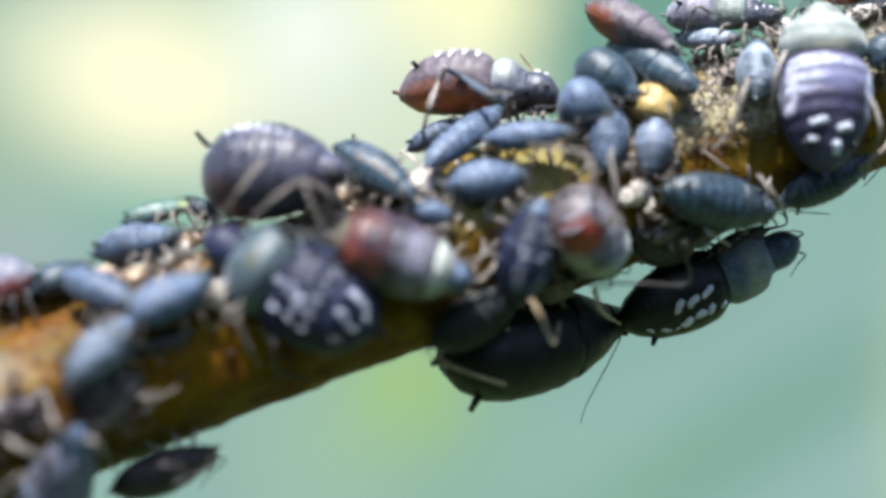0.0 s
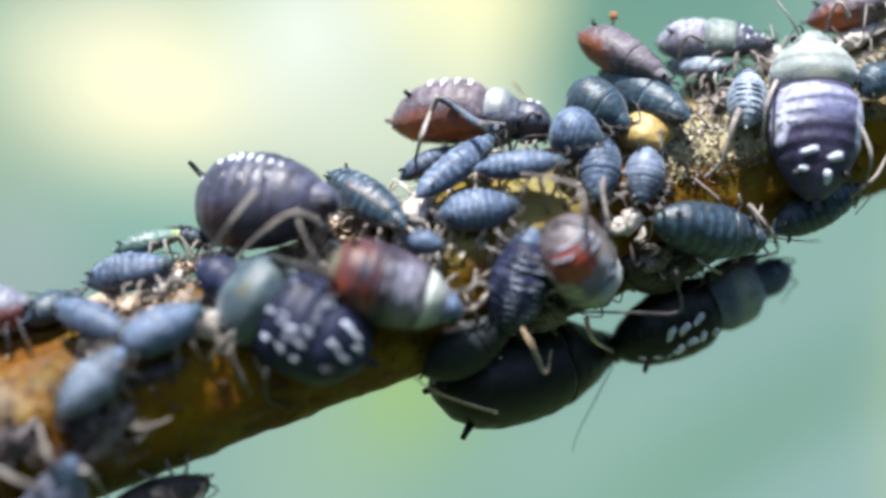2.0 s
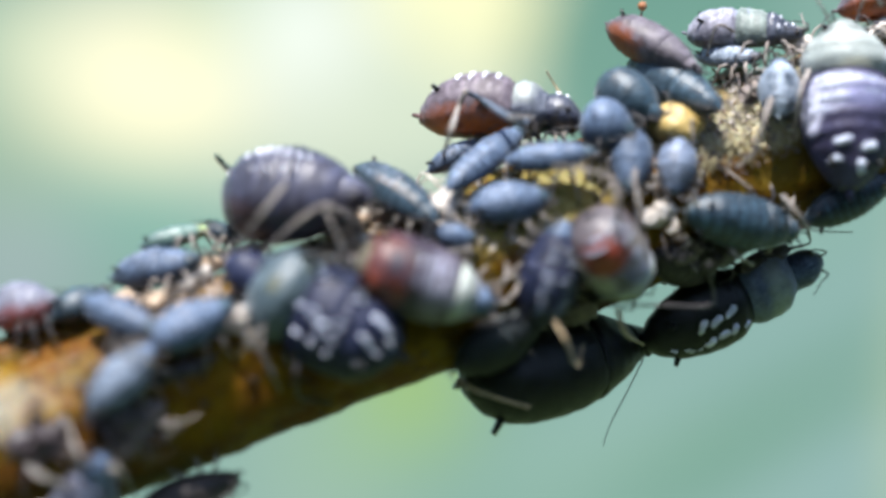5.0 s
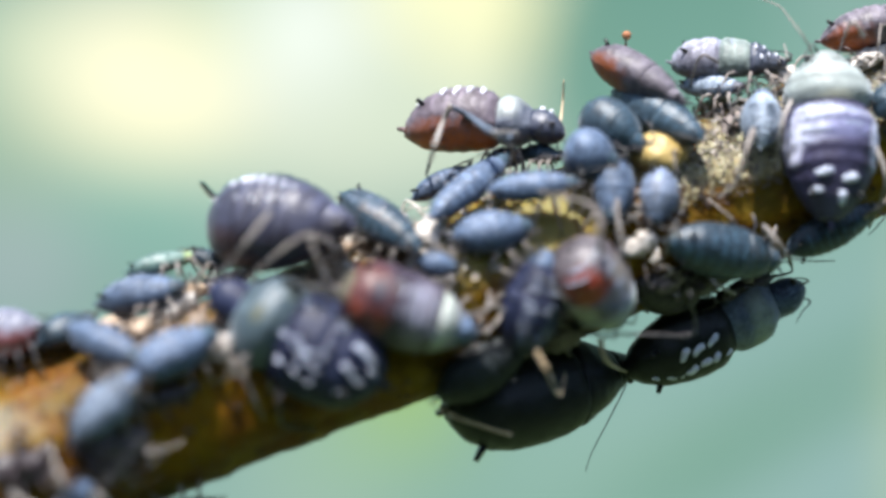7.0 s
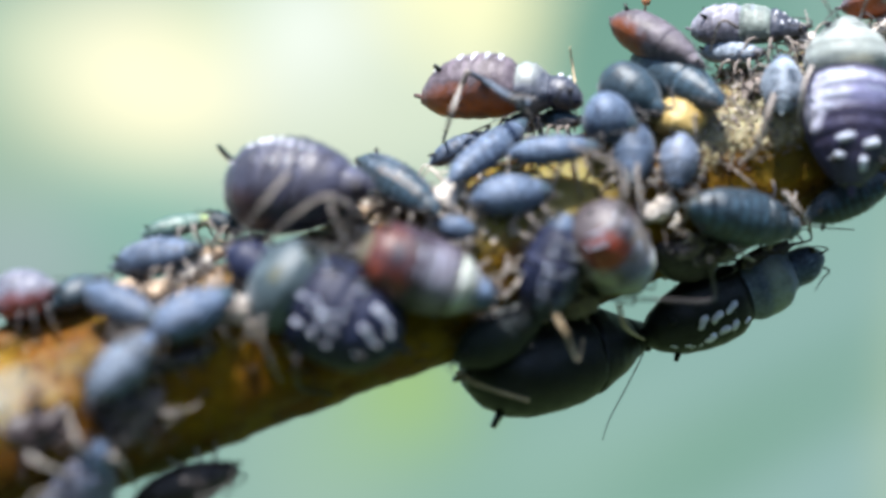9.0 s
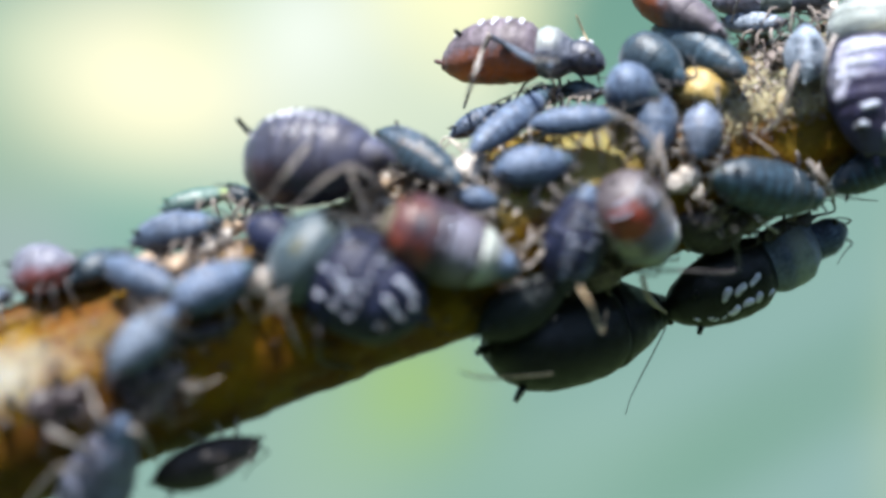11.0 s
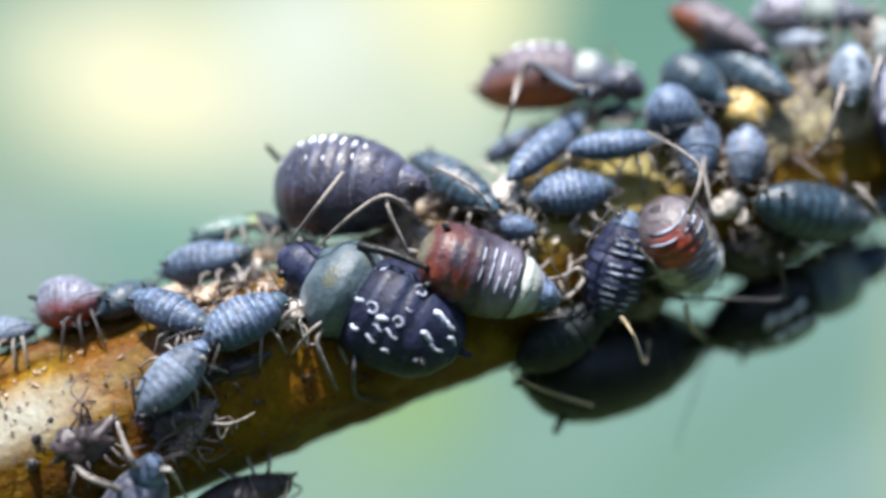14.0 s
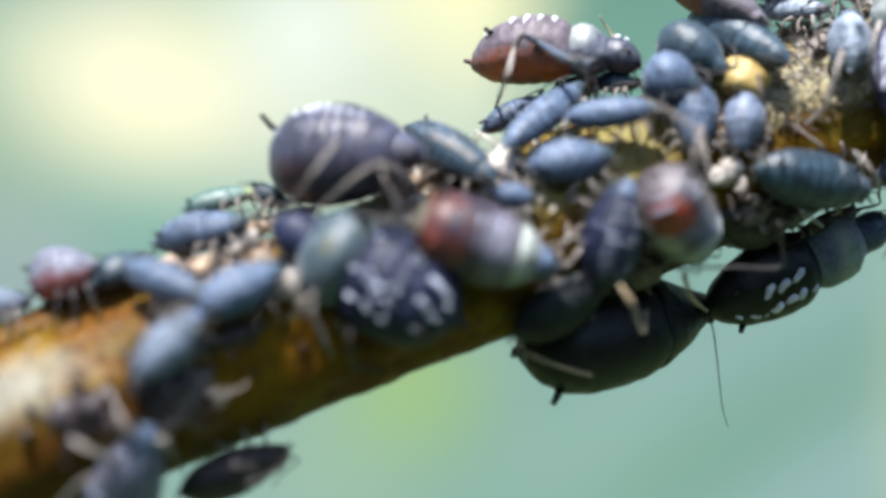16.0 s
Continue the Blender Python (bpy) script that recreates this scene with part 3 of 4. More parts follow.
class Body:
    """Outline of one aphid in mm; x to the head, z to its back."""

    def __init__(self, length, width, up, down, shape, ridges, arch, cuts=(0.62, 0.86), waist=0.05):
        self.l, self.w, self.up, self.down, self.shape, self.ridges, self.arch = length, width / 2, up, down, shape, ridges, arch
        self.cuts, self.waist = cuts, waist

    def at(self, u, ang, out=0.0):
        r = along(self.shape, u)
        seg = abs(math.sin(3.14159 * (u * 11.5 + 0.15)))
        vary = 0.75 + 0.8 * noise.noise(Vector((u * 5, ang * 1.3, self.l * 7 + self.w * 31)))
        rib = 1 + self.ridges * vary * ((seg ** 0.6) - 0.75) * (1.0 if u < self.cuts[0] else 0.45)
        for cut in self.cuts:
            rib -= self.waist * math.exp(-((u - cut) / (0.010 if self.waist < 0.08 else 0.03)) ** 2)
        c, s = math.cos(ang), math.sin(ang)
        if s > 0:   # a furrow down each side of the back, the flank bulging below it
            side = abs(ang - 1.5708) / 1.5708
            rib -= 0.5 * self.ridges * math.exp(-((side - 0.62) / 0.07) ** 2) * (0.5 + seg)
        z = (self.up if s > 0 else self.down) * s * r * rib
        y = self.w * c * r * (rib if s > 0 else 1.0)
        k = 1 + out / max(0.05, math.hypot(y, z))
        bend = self.arch * (0.25 - (u - 0.5) ** 2)
        return Vector(((u - 0.5) * self.l, y * k, z * k + bend))

    def shell(self, u0, u1, rings, seg=36, jitter=0.0, salt=0.0):
        bm = bmesh.new()
        uv = bm.loops.layers.uv.new("skin")
        rows, us = [], []
        for i in range(rings + 1):
            f = i / rings
            u = u0 + (u1 - u0) * (f if 0 < u0 and u1 < 1 else (1 - math.cos(f * 1.5708) if u0 == 0 else math.sin(f * 1.5708)))
            u = min(max(u, 0.0015), 0.9985)
            us.append(u)
            row = []
            for k in range(seg):
                p = self.at(u, 6.28318 * k / seg)
                p *= 1 + jitter * noise.noise(p * 3 + Vector((salt, 0, 0)))
                row.append(bm.verts.new(p * MM))
            rows.append(row)
        for i, (r0, r1) in enumerate(zip(rows, rows[1:])):
            for k in range(seg):
                f = bm.faces.new((r0[k], r0[(k + 1) % seg], r1[(k + 1) % seg], r1[k]))
                for lp, (a, b) in zip(f.loops, ((i, k), (i, k + 1), (i + 1, k + 1), (i + 1, k))):
                    lp[uv].uv = (us[a], b / seg)
        bm.faces.new(rows[0][::-1])
        bm.faces.new(rows[-1])
        bmesh.ops.recalc_face_normals(bm, faces=bm.faces[:])
        return bm

    def patch(self, u, ang, du, da, out=0.012, n=6):
        """A thin flake lying on the skin: centre u, ang in degrees; half sizes du, da."""
        bm = bmesh.new()
        rows = []
        for i in range(n + 1):
            row = []
            for k in range(n + 1):
                a, b = -1 + 2 * i / n, -1 + 2 * k / n
                x, y = a * math.sqrt(1 - b * b / 2), b * math.sqrt(1 - a * a / 2)
                grow = 1 + 0.45 * noise.noise(Vector((a * 1.5, b * 1.5, u * 40 + ang)))
                x, y = x * grow, y * grow
                edge = max(abs(a), abs(b))
                lift = out * (1.0 if edge < 0.99 else -0.8)
                row.append(bm.verts.new(self.at(min(max(u + du * x, 0.004), 0.99), radians(ang + da * y), lift) * MM))
            rows.append(row)
        for r0, r1 in zip(rows, rows[1:]):
            for k in range(n):
                bm.faces.new((r0[k], r0[k + 1], r1[k + 1], r1[k]))
        bmesh.ops.recalc_face_normals(bm, faces=bm.faces[:])
        return bm


def limb(line, r0, r1, seg=7, joints=()):
    bm = bmesh.new()
    n = len(line)
    radii = [(r0 + (r1 - r0) * i / (n - 1)) * MM for i in range(n)]
    for k, f in joints:
        radii[k] *= f
    tube(bm, [p * MM for p in line], radii, seg)
    bmesh.ops.recalc_face_normals(bm, faces=bm.faces[:])
    return bm


COUNT = [0]


def aphid(label, tail, head, width, h=0.35, ht=None, hh=None, tall=0.85, shape=NYMPH, skin=M_SLATE, thorax=None, face=None, belly=None,
          ridges=0.055, arch=0.0, up=None, lean=0.0, bands=0, spots=(), spot_mat=None, legs=M_LEG, auto=(1, 1, 1, 1, 1, 1), limbs=(),
          horns=0.6, feel=0.75, back=0.0, reach=0.75, windows=(), cuts=(0.62, 0.86), waist=0.05, wax=(), category="aphid"):
    """One aphid from tail to head (u, v), its width in hundredths of a mm, its middle h mm over the stem's skin."""
    COUNT[0] += 1
    rnd = random.Random(COUNT[0] * 7 + 3)
    half = width / 200
    a = seat(*tail, (h if ht is None else ht))
    b = seat(*head, (h if hh is None else hh))
    if back:
        a = spot(*tail, a.y + back)
        b = spot(*head, b.y + back)
    mid = (a + b) / 2
    fx = (b - a).normalized()
    out = Vector(up) if up else off_axis(mid)
    fz = (out - fx * out.dot(fx)).normalized()
    fy = fz.cross(fx)
    rot = Matrix((fx, fy, fz)).transposed().to_4x4() @ pose(0, 0, 0, lean, 0, 0)
    length = (b - a).length
    body = Body(length, width / 100, half * tall * 1.08, half * tall * 0.85, shape, ridges, arch, cuts, waist)
    root = new("aphid")
    m = Matrix.Translation(world_of(mid)) @ rot
    root.matrix_basis = m
    root.empty_display_size = 0.0005
    tagged(root, label, category, "aphids on the stem")
    salt = COUNT[0] * 1.7
    part("abdomen", body.shell(0, cuts[0], 44, jitter=0.02, salt=salt), skin, root)
    part("thorax", body.shell(cuts[0], cuts[1], 20, jitter=0.02, salt=salt), thorax or skin, root)
    if face is None and thorax is None:
        face = {M_SLATE: M_TEAL, M_GREY: M_SLATE, M_ASH: M_SLATE, M_VIOLET: M_SLATE}.get(skin)
    skull = part("head", body.shell(cuts[1], 1, 14, jitter=0.01, salt=salt), face or thorax or skin, root)
    if belly:
        part("belly", belly_shell(body), belly, root)
    # eyes
    for s in (-1, 1):
        bm = bmesh.new()
        bmesh.ops.create_icosphere(bm, subdivisions=2, radius=0.055 * max(0.6, half) * MM * 1.6)
        bmesh.ops.translate(bm, verts=bm.verts, vec=body.at(0.935, radians(90 - s * 75), -0.005) * MM)
        part("eye", bm, M_EYE, skull)
    # tail and tail tubes
    tip = body.at(0.01, radians(90), 0)
    if horns:
        part("cauda", limb([Vector((tip.x + 0.06, 0, 0)), Vector((tip.x - 0.05 * half * 2, 0, 0.01)), Vector((tip.x - 0.13 * half * 2, 0, 0.03))], 0.10 * half, 0.05 * half, 8), skin, root)
    if horns:
        for s in (-1, 1):
            p = body.at(0.14, radians(90 - s * 48), -0.03)
            q = p + Vector((-0.20, -0.14 * s * -1, 0.16)) * horns * (0.6 + 0.5 * half)
            part("cornicle", limb([p, p * 0.55 + q * 0.45, q], 0.075 * half + 0.012, 0.04 * half + 0.010, 8), M_BLACK, root)
    # pale cross bands and wax flakes
    for k in range(bands):
        u = 0.14 + 0.44 * (k + 0.5) / bands
        for s in (-1, 1):
            part("wax_band", body.patch(u + rnd.uniform(-0.006, 0.006), 90 - s * (22 + rnd.uniform(-5, 5)), 0.011, rnd.uniform(14, 20)), spot_mat or M_WAXD, root)
    for u, ang, du, da, mat in windows:
        part("skin_patch", body.patch(u, ang, du, da, 0.006, 12), mat, root)
    for u, ang, du, da in spots:
        part("wax_spot", body.patch(u, ang, du, da, 0.03), spot_mat or M_WAX_GLINT, root)
    # curls and tufts of wax at (u, v): long and wide in hundredths of a mm, turned on the skin; a curl is an open ring
    if wax:
        place = Matrix.Translation(mid) @ rot
        net = []
        for i in range(4, 92):
            for k in range(0, 360, 5):
                p = place @ body.at(i / 100, radians(k))
                net.append((p.y, 784 + p.x * 100 / (1 + p.y / SPAN), 441 - p.z * 100 / (1 + p.y / SPAN), i / 100, k))
        for u, v, lng, wid, turn, curl in wax:
            near = sorted(net, key=lambda e: (e[1] - u) ** 2 + (e[2] - v) ** 2)[:6]
            _, _, _, bu, ang = min(near)
            here = max(0.2, along(shape, bu)) * half

            def on(x, y, lift):
                x, y = x * math.cos(radians(turn)) - y * math.sin(radians(turn)), x * math.sin(radians(turn)) + y * math.cos(radians(turn))
                return body.at(min(max(bu + x / length, 0.01), 0.99), radians(ang) + y / here, lift)
            if curl:
                line = [on(lng / 200 * math.cos(radians(g)), wid / 200 * math.sin(radians(g)), 0.012) for g in range(-40, 271, 31)]
                part("wax_curl", limb(line, 0.014, 0.024, 7), spot_mat or M_WAX_GLINT, root)
            else:
                line = [on(lng / 200 * g, 0.02 * math.sin(g * 3 + u), -wid / 900) for g in (-1, -0.6, -0.2, 0.2, 0.6, 1)]
                part("wax_tuft", limb(line, wid / 400, wid / 300, 8, ((0, 0.5), (5, 0.6))), spot_mat or M_WAX_GLINT, root)
    # legs: three pairs, feet on the stem
    drop = -(h + 0.02)
    k = 0
    for s in (-1, 1):
        for u, fwd, sidew, kneeup in ((0.80, 0.34, 0.95, 0.10), (0.70, 0.02, 1.15, 0.12), (0.61, -0.42, 1.10, 0.22)):
            on = auto[k]
            k += 1
            if not on:
                continue
            j = rnd.uniform(-0.12, 0.12)
            base = body.at(u, radians(-90 + s * 48), -0.03)
            foot = Vector((base.x + (fwd + j) * length * 0.8 * reach, s * (half + (0.28 + 0.35 * abs(j)) * sidew * reach), 0))
            foot.z = max(drop - foot.y ** 2 / (2 * (RAD + 0.3)), drop - 0.9)
            knee = base.lerp(foot, 0.42) + Vector((0, s * 0.06, 0.22 * reach + kneeup * half))
            ankle = knee.lerp(foot, 0.86)
            shank = part("leg", limb([base, base.lerp(knee, 0.5) + Vector((0, 0, 0.03)), knee, knee.lerp(ankle, 0.5), ankle], 0.029, 0.016, 6, ((1, 1.15), (2, 1.2))), legs, root)
            part("foot", limb([knee.lerp(ankle, 0.93), ankle, foot], 0.019, 0.010, 6), M_BLACK, shank, "dark foot")
    if feel:
        for s in (-1, 1):
            p = body.at(0.975, radians(90 - s * 60), -0.01)
            q = p + Vector((0.16, s * 0.14, 0.10)) * feel
            r = p + Vector((-0.10 + rnd.uniform(-0.2, 0.1), s * (0.34 + rnd.uniform(-0.1, 0.15)), 0.16)) * feel
            e = p + Vector((-0.55 + rnd.uniform(-0.2, 0.3), s * (0.50 + rnd.uniform(-0.1, 0.2)), 0.12 + rnd.uniform(-0.1, 0.1))) * feel
            part("antenna", limb(smooth_line([p, q, r, e], 10), 0.022, 0.008, 5), M_LEGD, root)
    # limbs that can be followed: (name, thickness, (u, v, mm over the stem or None, mm shift), ...)
    inv = (Matrix.Translation(mid) @ rot).inverted()
    for name, thick, mat, *line in limbs:
        pts = []
        for u, v, hgt, *near in line:
            pts.append(inv @ spot(u, v, seat(u, v, hgt).y + back - sum(near)))
        curve = smooth_line(pts, 5 * len(pts))
        shank = part(name, limb(curve, thick, thick * 0.5, 7), mat, root)
        if name == "leg":
            part("foot", limb([curve[-1].lerp(curve[-4], 1.0), curve[-3], curve[-1] + (curve[-1] - curve[-2]) * 0.6], thick * 0.62, thick * 0.35, 7), M_BLACK, shank, "dark foot")
    return root, body


def belly_shell(body):
    """Lower half of the hind body as a skin of its own, a hair proud of it."""
    bm = bmesh.new()
    rows = []
    for i in range(31):
        u = 0.02 + 0.64 * i / 30
        rows.append([bm.verts.new(body.at(u, radians(-200 + 220 * k / 24), 0.012) * MM) for k in range(25)])
    for r0, r1 in zip(rows, rows[1:]):
        for k in range(24):
            bm.faces.new((r0[k], r0[k + 1], r1[k + 1], r1[k]))
    bmesh.ops.recalc_face_normals(bm, faces=bm.faces[:])
    return bm


# large aphids
# its white dashes are highlights along the back, modelled as pale flakes
big, _ = aphid("plump plum-black aphid with highlights set on its back as white dashes, standing on the stem", (378, 408), (626, 398), 178, h=0.95, tall=0.95, horns=0, shape=ADULT, skin=M_PLUM, ridges=0.05,
      up=(0.05, -0.35, 0.9), spots=((0.08, 104, 0.014, 6), (0.24, 98, 0.014, 7), (0.32, 96, 0.013, 9), (0.39, 97, 0.014, 10), (0.46, 98, 0.014, 9), (0.53, 100, 0.013, 9), (0.60, 100, 0.011, 8), (0.67, 102, 0.009, 6), (0.34, 127, 0.007, 4), (0.46, 130, 0.007, 4), (0.56, 128, 0.007, 5), (0.62, 122, 0.007, 5)),
      auto=(0, 0, 0, 1, 1, 1), limbs=(("cornicle", 0.07, M_BLACK, (398, 362, 1.5), (376, 346, 1.6), (356, 324, 1.6)), ("leg", 0.04, M_LEG, (478, 376, 1.7), (430, 436, 1.5), (384, 500, 0.5)), ("leg", 0.045, M_LEG, (592, 440, 0.8), (548, 416, 1.4), (490, 450, 1.2), (432, 505, 0.5)), ("leg", 0.04, M_LEG, (600, 430, 0.7), (552, 424, 1.3), (578, 492, 0.9), (606, 548, 0.3))))
aphid("dark indigo aphid with sage thorax and white wax spots", (674, 678), (372, 510), 182, h=0.62, tall=0.8, shape=WASP, cuts=(0.54, 0.81), waist=0.12, skin=M_INDIGO, thorax=M_SAGE, face=M_INDIGO, ridges=0.045, spot_mat=M_WAXB,
      wax=((500, 590, 15, 14, 0, 0), (520, 605, 18, 15, 20, 1), (494, 638, 14, 13, 0, 0), (515, 656, 19, 10, 10, 0), (537, 626, 19, 19, 0, 0), (528, 640, 18, 8, 10, 0), (564, 630, 16, 14, 0, 1), (552, 650, 25, 9, 15, 0), (542, 680, 14, 10, 0, 0), (603, 697, 18, 14, 0, 0), (616, 659, 23, 16, 10, 0), (633, 675, 25, 10, 20, 0), (642, 620, 25, 19, 0, 0), (658, 637, 19, 15, 0, 0), (661, 660, 15, 12, 0, 0), (539, 537, 18, 14, 0, 1), (578, 524, 15, 12, 0, 0), (591, 553, 18, 12, 0, 0), (565, 541, 14, 9, 0, 0), (605, 574, 19, 16, 30, 1), (616, 542, 14, 8, 0, 0), (633, 553, 11, 8, 0, 0), (589, 606, 11, 6, 0, 0)),
      auto=(1, 0, 0, 1, 1, 1), limbs=(("leg", 0.04, M_LEG, (470, 610, 0.4), (424, 640, 0.5), (392, 680, 0.05)), ("leg", 0.045, M_LEG, (465, 620, 0.3), (432, 655, 0.45), (448, 705, 0.3), (468, 740, 0.03)), ("leg", 0.05, M_LEGD, (500, 660, 0.3), (494, 715, 0.5), (502, 752, 0.1), (556, 762, 0.03)), ("leg", 0.035, M_LEG, (410, 600, 0.4), (378, 616, 0.5), (366, 655, 0.05)), ("wing_pad", 0.085, M_BLACK, (505, 500, 0.85), (560, 514, 1.0), (620, 540, 1.0))))
aphid("plum aphid with red-brown hind body and pale collar", (602, 512), (846, 594), 136, h=0.62, tall=0.9, shape=PEAR, cuts=(0.69, 0.85), waist=0.09, skin=M_REDTAIL, thorax=M_COLLAR, face=M_SLATE, ridges=0.07, bands=0, reach=0.45, auto=(0, 0, 0, 1, 1, 1),
      spots=((0.40, 70, 0.007, 15), (0.41, 96, 0.006, 13), (0.47, 64, 0.007, 13), (0.475, 92, 0.007, 21), (0.53, 70, 0.007, 18), (0.535, 104, 0.006, 15), (0.59, 66, 0.006, 15), (0.595, 96, 0.007, 21), (0.65, 74, 0.006, 18), (0.65, 108, 0.005, 13)), spot_mat=M_WAXB,
      limbs=(("leg", 0.04, M_LEG, (800, 560, 0.4), (838, 556, 0.6), (862, 545, 0.4), (866, 515, 0.05)), ("leg", 0.045, M_LEG, (820, 590, 0.3), (858, 588, 0.5), (886, 560, 0.4), (905, 520, 0.05))))
red2, _ = aphid("pale-ringed aphid with a glowing red rump", (1008, 440), (1096, 574), 130, ht=0.75, hh=0.35, tall=1.0, horns=0, shape=STOUT, skin=M_REDRUMP, thorax=M_COLLAR, face=M_GREY, ridges=0.08,
      spots=((0.06, 95, 0.005, 60), (0.12, 120, 0.005, 30), (0.12, 62, 0.005, 24), (0.19, 60, 0.005, 20), (0.34, 70, 0.005, 20), (0.40, 104, 0.005, 24), (0.41, 62, 0.006, 14), (0.47, 84, 0.005, 28), (0.53, 100, 0.005, 24), (0.54, 60, 0.006, 12), (0.59, 84, 0.005, 26)), spot_mat=M_WAXD)
aphid("slate aphid with pale ribs across its back", (918, 632), (968, 442), 106, h=0.5, skin=M_INDIGO, thorax=M_INDIGO, face=M_SLATE, ridges=0.10, bands=7, spot_mat=M_WAXD, spots=((0.655, 68, 0.010, 20), (0.655, 112, 0.010, 20), (0.72, 70, 0.010, 18), (0.72, 110, 0.010, 18), (0.78, 74, 0.009, 16), (0.78, 106, 0.009, 16)),
      limbs=(("leg", 0.03, M_LEGD, (935, 540, 0.5), (890, 510, 0.8), (930, 440, 0.9)), ("leg", 0.035, M_LEG, (985, 560, 0.5), (1012, 545, 0.8), (950, 480, 1.1)), ("leg", 0.04, M_LEG, (905, 560, 0.3), (872, 540, 0.6), (850, 575, 0.05))))
orange, _ = aphid("orange-bellied aphid with pale thorax, held clear of the stem", (716, 231), (1000, 236), 124, h=0.9, back=0.6, tall=0.97, arch=0.62, shape=ORB, cuts=(0.60, 0.80), waist=0.10, skin=M_ROSEBELLY, thorax=M_MOTTLEDOME, face=M_MOTTLE, ridges=0.05, up=(0, 0.12, 1), spot_mat=M_WAX_GLINT, spots=((0.10, 110, 0.02, 12), (0.25, 112, 0.017, 22), (0.335, 114, 0.016, 24), (0.42, 114, 0.016, 24), (0.50, 112, 0.016, 20), (0.84, 60, 0.018, 14), (0.86, 100, 0.016, 16), (0.90, 40, 0.016, 14), (0.91, 84, 0.014, 16), (0.945, 30, 0.014, 18), (0.87, 10, 0.014, 12), (0.80, 20, 0.016, 12)), feel=0.0,
      auto=(0, 0, 0, 1, 1, 1), limbs=(("thigh", 0.085, M_GREY, (905, 246, 1.1, 0.76), (868, 232, 1.2, 0.98), (830, 206, 1.4, 1.16), (796, 188, 1.5, 1.2)), ("leg", 0.055, M_LEG, (798, 186, 1.5, 1.22), (782, 222, 1.4, 1.12), (768, 262, 1.3, 0.95), (755, 308, 0.6, 0.4)), ("leg", 0.04, M_LEG, (915, 236, 1.1, 0.6), (872, 236, 1.4, 0.85), (905, 262, 0.8, 0.7), (915, 300, 0.3)), ("leg", 0.03, M_LEGD, (950, 240, 1.1, 0.4), (968, 215, 1.3, 0.5), (990, 268, 0.6, 0.2))))
black, _ = aphid("large black aphid hanging under the stem", (792, 726), (1124, 644), 192, h=0.7, tall=1.0, horns=1.0, shape=ADULT, skin=M_BLACK, ridges=0.015, up=(0.2, 0.75, -0.65), feel=0.0, back=0.9,
      auto=(0, 0, 0, 0, 0, 0), limbs=(("leg", 0.03, M_STRAW, (950, 622, 1.0, 0.8), (968, 655, 1.4, 0.9), (990, 700, 1.2, 0.95), (1000, 660, 0.8, 0.9)), ("leg", 0.05, M_STRAW, (1062, 600, 0.8, 0.6), (1075, 640, 1.0, 0.6), (1112, 660, 0.9, 0.4))))
aphid("black aphid with grey thorax and white spots under the stem", (1104, 656), (1422, 508), 150, h=0.6, back=0.35, waist=0.12, cuts=(0.54, 0.81), shape=HUNCH, skin=M_BLACK, thorax=M_SHADESAGE, face=M_SLATE, ridges=0.03, up=(0.3, -0.8, -0.6),
      wax=((1210, 630, 29, 23, -40, 0), (1227, 656, 26, 27, -40, 0), (1237, 617, 29, 24, -40, 0), (1250, 644, 24, 28, -40, 0), (1263, 605, 29, 24, -40, 0), (1272, 634, 22, 28, -40, 0), (1292, 623, 14, 16, 0, 0), (1162, 672, 11, 11, 0, 0), (1183, 671, 10, 11, 0, 0), (1197, 671, 10, 11, 0, 0), (1209, 670, 8, 11, 0, 0)),
      limbs=(("leg", 0.04, M_LEGD, (1230, 560, 0.9), (1222, 592, 1.3), (1140, 592, 1.2), (1030, 590, 0.8)), ("leg", 0.04, M_LEGD, (1225, 550, 0.8), (1222, 520, 1.3), (1232, 588, 1.2)), ("leg", 0.035, M_LEG, (1300, 520, 0.6), (1270, 505, 1.0), (1245, 480, 0.5))))
aphid("indigo aphid with white thorax and white rump spots", (1470, 392), (1462, 92), 168, h=0.75, tall=0.9, shape=DOME, cuts=(0.64, 0.90), waist=0.10, skin=M_INDIGOW, thorax=M_CREAM, face=M_CREAM, spot_mat=M_WAXB, ridges=0.075, windows=((0.60, 58, 0.017, 34, M_WAXB), (0.53, 54, 0.017, 32, M_WAXB), (0.46, 48, 0.015, 26, M_WAXB), (0.40, 40, 0.013, 16, M_WAXB), (0.58, 104, 0.012, 12, M_WAXD), (0.50, 106, 0.011, 14, M_WAXD)),
      wax=((1454, 302, 34, 24, 90, 0), (1505, 318, 30, 30, 90, 0), (1443, 338, 32, 20, 90, 0), (1492, 352, 22, 28, 0, 0)),
      limbs=(("antenna", 0.02, M_LEG, (1440, 98, 0.9), (1425, 70, 1.3), (1400, 36, 1.5), (1380, 12, 1.5), (1345, -2, 1.5)), ("leg", 0.045, M_LEG, (1545, 250, 0.6), (1568, 320, 0.9), (1540, 400, 0.4)), ("leg", 0.045, M_LEG, (1400, 180, 0.6), (1384, 220, 1.0), (1375, 300, 0.4))))
